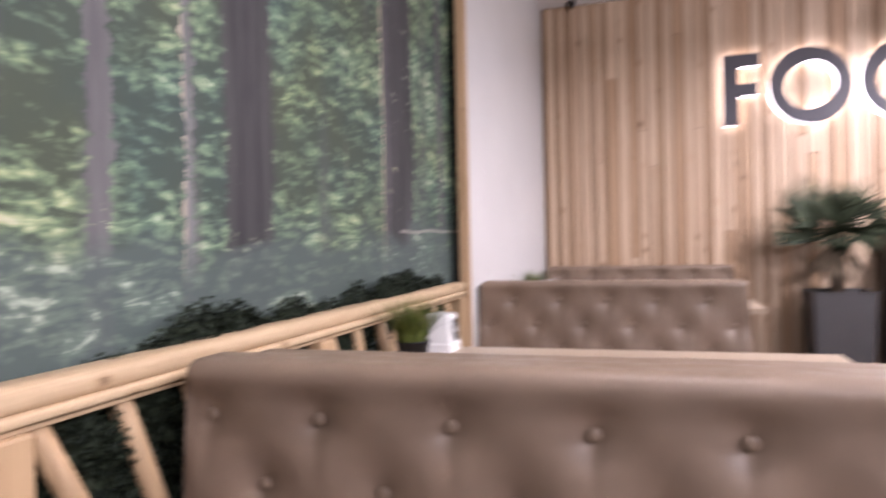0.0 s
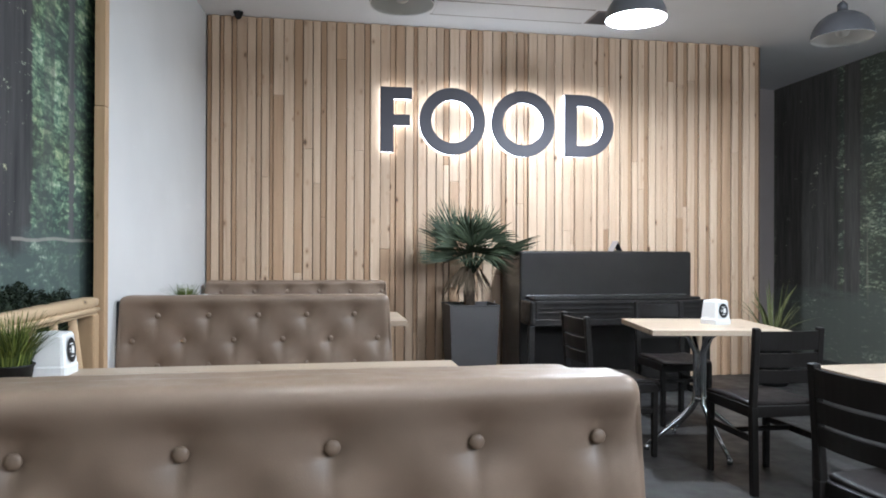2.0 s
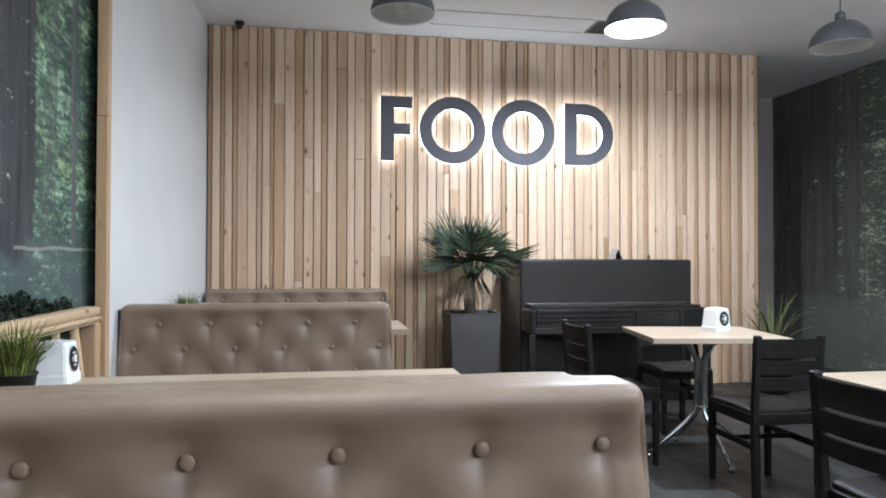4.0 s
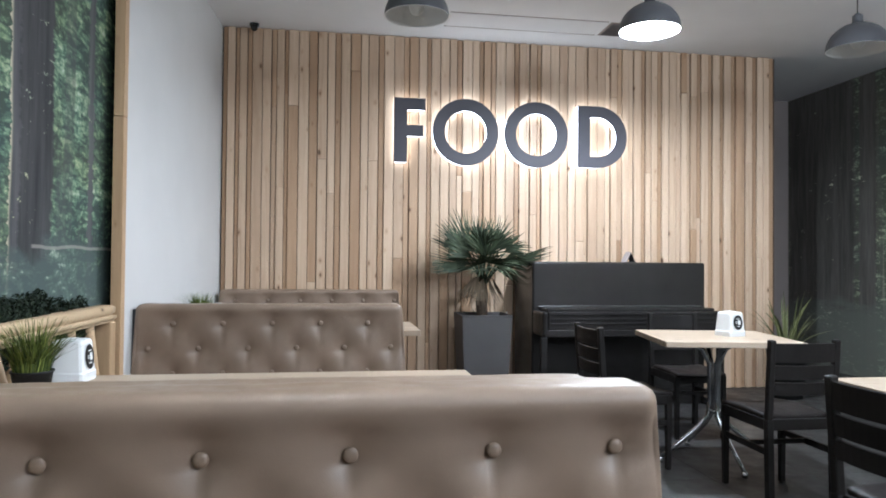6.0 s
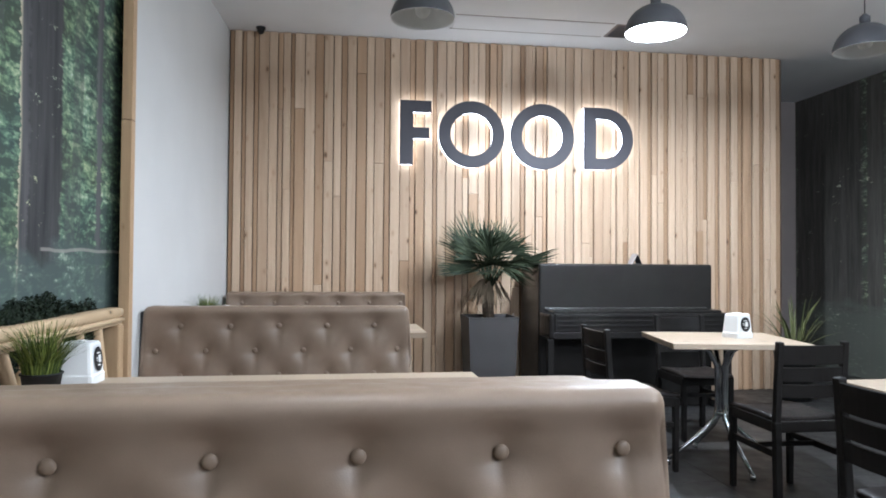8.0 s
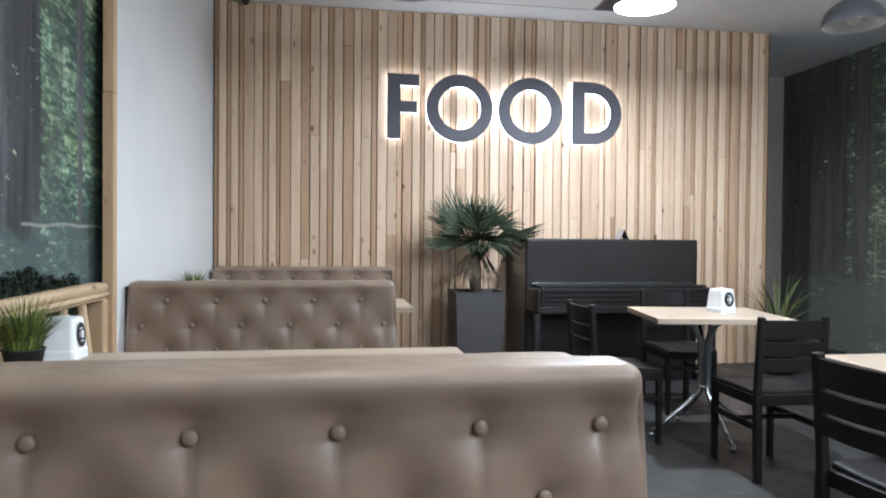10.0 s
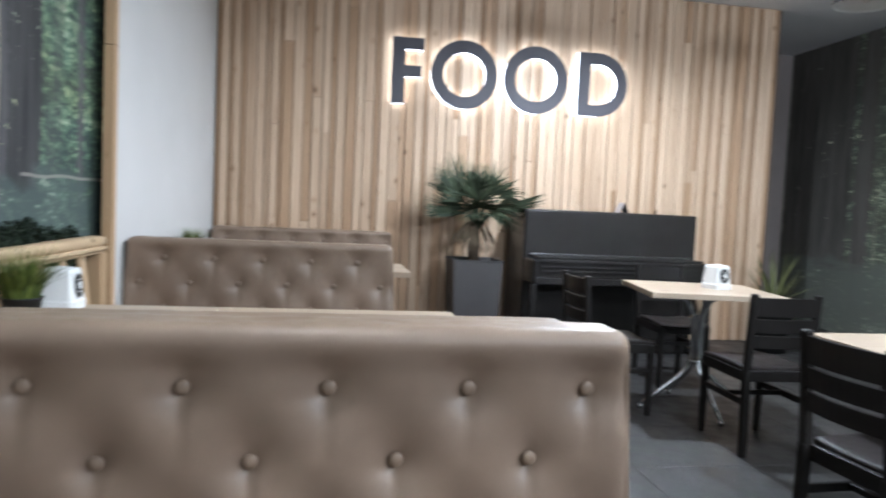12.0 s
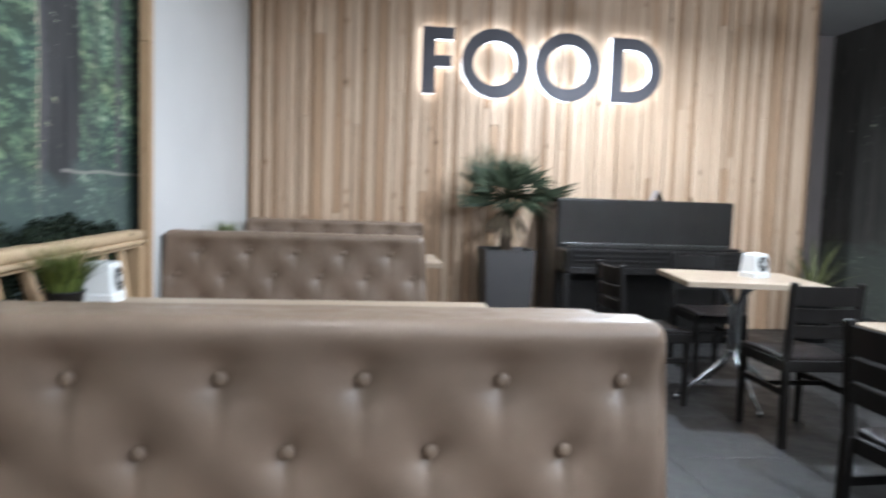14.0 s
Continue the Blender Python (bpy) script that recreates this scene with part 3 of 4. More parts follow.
def grass_pot(x, y, z, high, seed, big=1.0):
    rnd = random.Random(seed)
    ob = thing("grass_pot", "small black pot of artificial green grass on a table", "plant", x, y, z, 0, "table grass pots")
    part("pot", lathe([(0.001, 0), (0.044, 0.0), (0.052, 0.055), (0.055, 0.057), (0.055, 0.062), (0.050, 0.062), (0.048, 0.045), (0.001, 0.045)], 28), SOFT_BLACK, ob, "", True)
    bm = bmesh.new()
    for i in range(430):
        a, r = rnd.uniform(0, 6.28), 0.045 * math.sqrt(rnd.random())
        lean, h = rnd.uniform(0.1, 1.0) * (0.4 + r / 0.045), high * rnd.uniform(0.55, 1.0)
        bx, by = r * math.cos(a), r * math.sin(a)
        aa = a + rnd.uniform(-0.7, 0.7)
        w = rnd.uniform(0.0016, 0.0028)
        px, py = -math.sin(aa) * w, math.cos(aa) * w
        last = None
        for s in range(4):
            t = s / 3
            off = lean * h * t * t * 0.8
            c = (bx + math.cos(aa) * off, by + math.sin(aa) * off, 0.045 + h * t * (1 - 0.12 * lean * t))
            k = 1 - t * 0.85
            pair = (bm.verts.new((c[0] - px * k, c[1] - py * k, c[2])), bm.verts.new((c[0] + px * k, c[1] + py * k, c[2])))
            if last:
                bm.faces.new((last[0], last[1], pair[1], pair[0]))
            last = pair
    part("grass", bm, GRASS, ob, "dense thin green blades")
    ob.matrix_basis = ob.matrix_basis @ Matrix.Diagonal((big, big, 1, 1))
    return ob


grass_pot(-0.01, -3.71, 0.75, 0.20, 3, 1.2)
grass_pot(0.085, -1.36, 0.75, 0.185, 4)


# ---- railing and hedge ----
rail = thing("railing", "peeled pine log railing with slanted sticks", "railing", -0.165, -2.42, 0, -1.72)
LEN = 4.6
part("handrail", rounded_block(-0.042, 0.042, -LEN, 0.0, 0.898, 0.953, 0.024, 8, 60, 6), RAIL, rail, "rounded pine handrail", True)
part("lip", rounded_block(-0.036, 0.046, -LEN, -0.006, 0.877, 0.902, 0.010, 6, 40, 4), RAIL, rail, "rounded lip under the handrail", True)
part("under_rail", box(-0.030, 0.030, -LEN, -0.01, 0.864, 0.8765, 0.003), RAIL, rail)
part("bottom_rail", box(-0.036, 0.036, -LEN, -0.01, 0.16, 0.21, 0.008), RAIL, rail)
part("end_post", box(-0.04, 0.04, -0.085, -0.012, 0.0, 0.865, 0.008), BALUSTER, rail)
for py in (-1.68, -2.84, -3.98):
    part("post", box(-0.045, 0.045, py - 0.045, py + 0.045, 0.0, 0.865, 0.008), BALUSTER, rail)
for a, b in ((-0.085, -1.635), (-1.725, -2.795), (-2.885, -3.935)):
    n = round((a - b) / 0.215)
    for i in range(n):
        y1 = b + (a - b) * (i + 0.12) / n
        y0 = min(y1 + 0.36, a - 0.03) if i % 4 != 3 else max(y1 - 0.30, b + 0.03)
        bow = 0.012 * (-1) ** i
        part("stick", tube([(0.0, y0, 0.2), (bow, (y0 + y1) / 2 + bow, 0.5), (0.0, y1, 0.872)], [0.027, 0.025, 0.026], 10), BALUSTER, rail, "", True)


def hedge(y0, y1, seed, high):
    rnd = random.Random(seed)
    ob = thing("shrub", "dark green artificial shrub in a black trough behind the railing", "plant", mural_x((y0 + y1) / 2) + 0.045, (y0 + y1) / 2, 0, 0, "shrubs behind the railing")
    half = (y1 - y0) / 2
    part("trough", box(-0.025, 0.025, -half, half, 0.0, 0.5, 0.01), SOFT_BLACK, ob)
    bm = bmesh.new()
    lumps = [(rnd.uniform(-0.01, 0.01), -half + 2 * half * (i + 0.5) / 3 + rnd.uniform(-0.03, 0.03), rnd.uniform(0.12, 0.16), high - rnd.uniform(0.1, 0.2)) for i in range(3)]
    for cx, cy, r, cz in lumps:
        for i in range(2600):
            d = Vector((rnd.gauss(0, 1), rnd.gauss(0, 1), rnd.gauss(0, 1))).normalized() * (r * (0.45 + 0.6 * rnd.random() ** 0.5) * (1 + 0.10 * math.sin(9 * i)))
            c = Vector((cx + d.x * 0.24, cy + d.y, cz + d.z * 0.9))
            n = (d.normalized() + Vector((rnd.uniform(-1, 1), rnd.uniform(-1, 1), rnd.uniform(-1, 1))) * 0.8).normalized()
            u = n.orthogonal().normalized() * rnd.uniform(0.006, 0.012)
            w = n.cross(u) * 0.55
            bm.faces.new([bm.verts.new(c + e) for e in (-u, w, u, -w)])
        for i in range(160):
            c = Vector((cx + rnd.uniform(-0.02, 0.02), cy + rnd.uniform(-0.1, 0.1), rnd.uniform(0.5, cz)))
            u = Vector((rnd.uniform(-1, 1), rnd.uniform(-1, 1), rnd.uniform(-1, 1))).normalized() * 0.022
            w = u.orthogonal().normalized() * 0.011
            bm.faces.new([bm.verts.new(c + e) for e in (-u, w, u, -w)])
    part("leaves", bm, HEDGE, ob, "clumps of small dark leaves")


for i, (y0, y1, hh) in enumerate(((-3.05, -2.62, 1.0), (-3.55, -3.1, 1.035), (-4.05, -3.6, 1.025), (-4.55, -4.1, 1.015), (-5.05, -4.6, 1.01), (-5.55, -5.1, 0.99))):
    hedge(y0, y1, i + 1, hh)


# ---- sign ----
def letter_shape(kind, z0, z1, grow=0.0):
    """Front outline of a letter as bars and rings, between depths z0 and z1 (from the wall)."""
    bm = bmesh.new()
    H, S = 0.575, 0.118

    def prism(loop):
        a = [bm.verts.new((x, -z0, z)) for x, z in loop]
        b = [bm.verts.new((x, -z1, z)) for x, z in loop]
        n = len(loop)
        bm.faces.new(a)
        bm.faces.new(b[::-1])
        for i in range(n):
            bm.faces.new((a[i], b[i], b[(i + 1) % n], a[(i + 1) % n]))

    def ring(outer, inner, closed):
        n = len(outer)
        rows = [[bm.verts.new((x, -d, z)) for x, z in loop] for d in (z0, z1) for loop in (outer, inner)]
        a, b, c, d = rows
        for i in range(n if closed else n - 1):
            j = (i + 1) % n
            bm.faces.new((a[i], a[j], b[j], b[i]))
            bm.faces.new((c[j], c[i], d[i], d[j]))
            bm.faces.new((a[j], a[i], c[i], c[j]))
            bm.faces.new((b[i], b[j], d[j], d[i]))

    g = grow
    if kind == "F":
        prism([(-g, -g), (S + g, -g), (S + g, 0.235 - g), (0.262 + g, 0.235 - g), (0.262 + g, 0.335 + g), (S + g, 0.335 + g),
               (S + g, H - 0.105 - g), (0.28 + g, H - 0.105 - g), (0.28 + g, H + g), (-g, H + g)])
    elif kind == "O":
        R, r = 0.302 + g, 0.192 - g
        ts = [2 * math.pi * i / 64 for i in range(64)]
        ring([(0.302 + R * math.cos(t), H / 2 + R * math.sin(t)) for t in ts], [(0.302 + r * math.cos(t), H / 2 + r * math.sin(t)) for t in ts], True)
    else:
        n = 40
        R = H / 2
        out = [(-g, -g)] + [(0.19 + (R + g) * math.sin(math.pi * i / n), R - (R + g) * math.cos(math.pi * i / n)) for i in range(n + 1)] + [(-g, H + g)]
        q = R - 0.105
        inn = [(S + g, 0.105 + g)] + [(0.19 + (q - g) * math.sin(math.pi * i / n), R - (q - g) * math.cos(math.pi * i / n)) for i in range(n + 1)] + [(S + g, H - 0.105 - g)]
        ring(out, inn, True)
    bmesh.ops.recalc_face_normals(bm, faces=bm.faces)
    return bm


sign = thing("food_sign", "dark grey backlit FOOD letters on the slatted wall", "sign", 0, -0.03, 2.065)
for kind, x in (("F", 1.478), ("O", 1.822), ("O", 2.478), ("D", 3.176)):
    ob = part("letter", letter_shape(kind, 0.045, 0.058), LETTER, sign)
    ob.location.x = x
    glow = part("backlight", letter_shape(kind, 0.003, 0.0445, -0.004), LETTER_GLOW, ob, "white glowing acrylic back")


# ---- lamps ----
def pendant(x, y, lit, label, on_watts=LAMP_POWER, rim=2.76):
    ob = thing("pendant_lamp", label, "lamp", x, y, 0, 0, "dome pendant lamps")
    R = 0.205
    outer = [(R * math.cos(a), rim + R * 0.92 * math.sin(a)) for a in [math.pi / 2 * i / 14 for i in range(14)]] + [(0.03, rim + R * 0.93)]
    inner = [(r - 0.006 if r > 0.04 else r, z - 0.004) for r, z in outer]
    part("shade", lathe(outer, 40), SHADE, ob, "black dome shade", True)
    part("shade_lining", lathe([(R, rim)] + inner[0:], 40), SHADE_IN, ob, "white inside of the shade", True)
    part("cap", lathe([(0.001, rim + R * 0.92), (0.034, rim + R * 0.92), (0.034, rim + R * 0.92 + 0.05), (0.012, rim + R * 0.92 + 0.07), (0.001, rim + R * 0.92 + 0.07)], 20), SHADE, ob, "", True)
    part("cable", tube([(0, 0, rim + 0.25), (0, 0, TOP - 0.03)], 0.004, 8), SOFT_BLACK, ob)
    part("ceiling_rose", lathe([(0.001, TOP - 0.035), (0.045, TOP - 0.035), (0.05, TOP - 0.002), (0.001, TOP - 0.002)], 24), SHADE, ob, "", True)
    b = bmesh.new()
    bmesh.ops.create_uvsphere(b, u_segments=20, v_segments=12, radius=0.048)
    bmesh.ops.translate(b, verts=b.verts, vec=(0, 0, rim + 0.055))
    bulb = part("bulb", b, BULB_ON if lit else BULB_OFF, ob, "lit bulb" if lit else "", True)
    if lit:
        bulb.visible_shadow = False
        bulb_light("lamp_bulb", x, y, rim + 0.052, on_watts)
    return ob


pendant(1.47, -1.85, False, "unlit black dome pendant lamp", rim=2.74)
pendant(3.062, -1.80, True, "lit black dome pendant lamp above the pine tables")
pendant(4.60, -1.84, False, "unlit black dome pendant lamp", rim=2.705)
# two more pendants out of view, added to light the booths and seats
pendant(1.0, -5.2, True, "unseen black dome pendant lamp added to light the booths", 6)
pendant(3.06, -5.3, True, "unseen black dome pendant lamp added to light the seats", 14)


# fill light out of view, given the form of a hanging opal globe
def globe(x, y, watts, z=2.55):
    ob = thing("globe_lamp", "unseen globe lamp added as fill light under the ceiling", "lamp", x, y, 0, 0, "opal globe lamps")
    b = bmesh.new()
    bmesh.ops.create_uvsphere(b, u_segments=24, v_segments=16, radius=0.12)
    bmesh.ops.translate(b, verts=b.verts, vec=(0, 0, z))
    ball = part("globe", b, FILL_GLOBE, ob, "glowing white ball of the added fill lamp", True)
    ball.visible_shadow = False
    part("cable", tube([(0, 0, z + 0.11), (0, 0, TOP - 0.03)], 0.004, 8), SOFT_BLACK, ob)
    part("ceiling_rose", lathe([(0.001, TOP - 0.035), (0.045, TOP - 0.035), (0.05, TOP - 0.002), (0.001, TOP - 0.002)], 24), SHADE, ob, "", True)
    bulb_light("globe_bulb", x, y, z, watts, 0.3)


# added to brighten the ceiling, walls and sofa fronts
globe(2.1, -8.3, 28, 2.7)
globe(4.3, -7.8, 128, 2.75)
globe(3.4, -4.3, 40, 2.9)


# ---- piano ----
def piano():
    ob = thing("upright_piano", "black lacquered upright piano against the slatted wall", "piano", 3.352, -0.36, 0)
    w, f = 0.765, -0.30
    part("cabinet", box(-w, w, f, 0.28, 0.0, 1.195, 0.02, 4), PIANO, ob)
    for s in (-1, 1):
        x = s * (w - 0.016)
        part("arm", box(x - 0.03 if s > 0 else x - 0.016, x + 0.016 if s > 0 else x + 0.03, f - 0.30, f, 0.60, 0.80, 0.02), PIANO, ob)
        part("leg", beam((x, f - 0.26, 0.0), (x, f - 0.26, 0.6), 0.05, 0.05, 0.006), PIANO, ob)
        part("toe_block", box(x - 0.03, x + 0.03, f - 0.30, f, 0.0, 0.06, 0.006), PIANO, ob)
    part("key_bed", box(-w + 0.03, w - 0.03, f - 0.29, f + 0.03, 0.60, 0.655, 0.006), PIANO, ob)
    part("fallboard", box(-w + 0.05, w - 0.05, f - 0.235, f + 0.02, 0.80, 0.822, 0.006), PIANO, ob, "closed glossy keyboard lid")
    part("key_slip", box(-w + 0.05, w - 0.05, f - 0.28, f - 0.24, 0.655, 0.80, 0.006), PIANO, ob)
    # chrome strip in place of the gloss highlight along the keyboard lid
    part("highlight_strip", box(-w + 0.05, w - 0.05, f - 0.004, f + 0.003, 0.823, 0.830, 0.001), STEEL, ob, "thin chrome strip standing for the highlight on the lid edge")
    for z in (0.70, 0.735, 0.775):
        part("moulding", box(-w + 0.07, w - 0.07, f - 0.288, f - 0.281, z, z + 0.008, 0.002), PIANO, ob)
    part("lower_panel", box(-w + 0.06, w - 0.06, f - 0.006, f + 0.034, 0.12, 0.58, 0.006), PIANO, ob)
    part("toe_rail", box(-w + 0.034, w - 0.034, f - 0.01, f + 0.06, 0.0, 0.1, 0.004), PIANO, ob)
    for x in (-0.09, 0.0, 0.09):
        part("pedal", box(x - 0.02, x + 0.02, f - 0.08, f + 0.02, 0.04, 0.052, 0.004), BRASS, ob)


piano()

house = thing("wooden_ornament", "small dark wooden roof-shaped ornament on the piano", "ornament", 3.555, -0.35, 1.195)
for sgn, mat in ((-1, GREY_WALL), (1, SOFT_BLACK)):
    bm = bmesh.new()
    loop = [(sgn * 0.075, 0.0), (sgn * 0.062, 0.0), (0.0, 0.092), (0.0, 0.108)]
    rows = [[bm.verts.new((x, y, z)) for x, z in loop] for y in (-0.05, 0.05)]
    for q in range(4):
        bm.faces.new((rows[0][q], rows[0][(q + 1) % 4], rows[1][(q + 1) % 4], rows[1][q]))
    bm.faces.new(rows[0][::-1])
    bm.faces.new(rows[1])
    bmesh.ops.recalc_face_normals(bm, faces=bm.faces)
    part("roof", bm, mat, house)
part("base_board", box(-0.062, 0.062, -0.045, 0.045, 0.0, 0.008, 0.002), SOFT_BLACK, house)
house.matrix_basis = pose(3.555, -0.35, 1.195, 0, 0, 24) @ Matrix.Diagonal((0.85, 0.6, 0.85, 1))


# ---- plants ----
def palm():
    rnd = random.Random(11)
    ob = thing("potted_palm", "fan palm in a tall tapered grey planter", "plant", 2.217, -0.42, 0)
    bm = bmesh.new()
    rings = []
    for h, z in ((0.172, 0.0), (0.177, 0.02), (0.209, 0.735), (0.212, 0.738), (0.212, 0.748), (0.200, 0.748), (0.197, 0.69)):
        rings.append([bm.verts.new((sx * h, sy * h, z)) for sx, sy in ((1, 1), (-1, 1), (-1, -1), (1, -1))])
    for a, b in zip(rings, rings[1:]):
        for k in range(4):
            bm.faces.new((a[k], a[(k + 1) % 4], b[(k + 1) % 4], b[k]))
    bm.faces.new(rings[0][::-1])
    pot = part("planter", bm, POT_GREY, ob, "square tapered dark grey planter")
    part("soil", box(-0.197, 0.197, -0.197, 0.197, 0.66, 0.69), SOIL, ob)
    pts = [(0.0, 0, 0.68), (-0.008, 0, 0.85), (0.002, 0, 0.92), (0.006, 0, 1.0)]
    part("trunk", tube(pts, [0.047, 0.050, 0.047, 0.030], 14), PALM_TRUNK, ob, "fibrous brown trunk", True)
    base = Vector((0.012, 0, 1.12))
    foot = Vector((0.006, 0, 0.965))

    def frond(az, el, stalk, size, spread, droop, twist, leaf=PALM, name="frond"):
        f = bmesh.new()
        az, el, twist = radians(az), radians(el), radians(twist)
        d = Vector((math.cos(az) * math.cos(el), math.sin(az) * math.cos(el), math.sin(el)))
        tip = base + d * stalk
        tube([foot, foot.lerp(tip, 0.55) + Vector((0, 0, 0.03)), tip], [0.007, 0.0055, 0.004], 6, f)
        flat = Vector((-math.sin(az), math.cos(az), 0))
        rise = d.cross(flat) * -1
        across = flat * math.cos(twist) + rise * math.sin(twist)
        up = d.cross(across) * -1
        n = 15
        for i in range(n):
            a = spread * (2 * i / (n - 1) - 1) + rnd.uniform(-0.03, 0.03)
            ray = (d * math.cos(a) + across * math.sin(a)).normalized()
            L = size * (0.78 + 0.22 * math.cos(a)) * rnd.uniform(0.88, 1.06)
            bend = droop * rnd.uniform(0.7, 1.3)
            wv = ray.cross(up).normalized()
            last = None
            for k in range(7):
                t = k / 6
                c = tip + ray * L * t + Vector((0, 0, -1)) * bend * L * t ** 2.2 + up * 0.015 * math.sin(3 * t)
                h = 0.0088 * (0.45 + 1.3 * t if t < 0.4 else 0.97 - (t - 0.4) * 1.3)
                pair = (f.verts.new(c - wv * h), f.verts.new(c + wv * h))
                if last:
                    f.faces.new((last[0], last[1], pair[1], pair[0]))
                last = pair
        part(name, f, leaf, ob)

    spec = [(182, 56, 0.20, 0.37, 0.50, 0.0, 78), (176, 22, 0.13, 0.36, 0.60, 0.06, 72), (160, 78, 0.18, 0.33, 0.9, 0.1, 25), (5, 68, 0.20, 0.34, 0.75, 0.16, 65), (-4, 40, 0.24, 0.30, 0.8, 0.4, 70),
            (2, 14, 0.18, 0.44, 0.22, 0.04, 60), (-88, 62, 0.14, 0.33, 1.2, 0.15, 0), (-60, 30, 0.12, 0.28, 1.1, 0.3, 20), (-125, 22, 0.12, 0.27, 1.1, 0.3, -20),
            (80, 55, 0.2, 0.32, 1.1, 0.2, 0), (60, 30, 0.2, 0.28, 1.0, 0.3, 10), (186, 6, 0.10, 0.36, 0.22, 0.06, 60), (-20, 6, 0.10, 0.26, 0.6, 0.35, 50),
            (100, 84, 0.20, 0.29, 0.8, 0.1, 0), (250, 70, 0.20, 0.28, 0.8, 0.2, 35), (-40, 58, 0.20, 0.28, 0.7, 0.35, 55), (200, 40, 0.16, 0.30, 0.6, 0.2, 65), (-15, 24, 0.18, 0.27, 0.6, 0.5, 60)]
    spec += [(-95, 40, 0.10, 0.27, 1.3, 0.25, 10), (-75, 80, 0.12, 0.33, 1.2, 0.12, -15), (-140, 55, 0.13, 0.30, 0.9, 0.18, 40), (-35, 20, 0.12, 0.27, 0.9, 0.35, -30),
             (-110, 8, 0.10, 0.24, 1.0, 0.35, 0), (8, 20, 0.20, 0.40, 0.16, 0.10, 40), (172, 42, 0.18, 0.36, 0.35, 0.05, 80), (-70, 12, 0.12, 0.22, 0.9, 0.5, 15)]
    for row in spec:
        frond(*row)
    for az, el, size in ((200, -42, 0.17), (250, -50, 0.16), (300, -48, 0.16), (-15, -45, 0.15), (165, -36, 0.20), (225, -30, 0.18)):
        frond(az, el, 0.10, size, 0.45, 0.55, 20, DRY_LEAF, "dead_frond")
    f = bmesh.new()
    for i in range(7):
        a = rnd.uniform(0, 6.28)
        p = Vector((0.05 * math.cos(a) - 0.05, 0.05 * math.sin(a), 0.69))
        tube([p, p + Vector((0.02 * math.cos(a), 0, 0.05)), p + Vector((0.07 * math.cos(a) - 0.02, 0.03 * math.sin(a), 0.10))], [0.003, 0.003, 0.001], 5, f)
    part("shoot", f, PALM, ob)


palm()


def snake_plant(x, y):
    rnd = random.Random(5)
    ob = thing("snake_plant", "spiky green potted plant standing by the slatted wall", "plant", x, y, 0)
    part("pot", lathe([(0.001, 0), (0.13, 0), (0.17, 0.42), (0.178, 0.425), (0.178, 0.45), (0.16, 0.45), (0.155, 0.40), (0.001, 0.40)], 28), SOFT_BLACK, ob, "", True)
    for i in range(26):
        bm = bmesh.new()
        a, r = rnd.uniform(0, 6.28), rnd.uniform(0.01, 0.08)
        lean, L = rnd.uniform(0.15, 1.15), rnd.uniform(0.30, 0.62)
        last = None
        for s in range(7):
            t = s / 6
            off = r + lean * L * t * (0.5 + 0.5 * t)
            c = Vector((math.cos(a) * off, math.sin(a) * off, 0.40 + L * t * (1 - 0.35 * lean * t)))
            k = 0.013 * (1 - t) ** 0.7 + 0.0008
            w = Vector((-math.sin(a), math.cos(a), 0.15)) * k
            pair = (bm.verts.new(c - w), bm.verts.new(c + w))
            if last:
                bm.faces.new((last[0], last[1], pair[1], pair[0]))
            last = pair
        part("leaf", bm, SNAKE, ob)


snake_plant(4.98, -0.52)


# ---- tables and chairs ----
def cafe_table(x0, x1, y0, y1, label, turn=0):
    ob = thing("cafe_table", label, "table", (x0 + x1) / 2, (y0 + y1) / 2, 0, turn, "square pine tables")
    w, d = (x1 - x0) / 2, (y1 - y0) / 2
    plank_top(ob, -w, w, -d, d, 0.75, 0.032, 6)
    part("mounting_plate", box(-0.16, 0.16, -0.16, 0.16, 0.708, 0.717, 0.002), SOFT_BLACK, ob)
    for i in range(4):
        a = radians(98 + 90 * i)
        c, s = 0.88 * math.cos(a), 0.88 * math.sin(a)
        pts = [(0.16 * c, 0.16 * s, 0.705), (0.085 * c, 0.085 * s, 0.67), (0.034 * c, 0.034 * s, 0.58), (0.03 * c, 0.03 * s, 0.36),
               (0.045 * c, 0.045 * s, 0.27), (0.12 * c, 0.12 * s, 0.20), (0.27 * c, 0.27 * s, 0.10), (0.39 * c, 0.39 * s, 0.025)]
        leg = part("leg", tube(pts, [0.013, 0.0145, 0.015, 0.015, 0.015, 0.0145, 0.013, 0.011], 12), STEEL, ob, "curved chrome leg", True)
        part("glide", tube([(0.385 * c, 0.385 * s, 0.0), (0.385 * c, 0.385 * s, 0.03)], 0.016, 12), STEEL, leg, "", True)
    part("collar", tube([(0, 0, 0.285), (0, 0, 0.31)], 0.04, 20), STEEL, ob, "", True)
    return ob


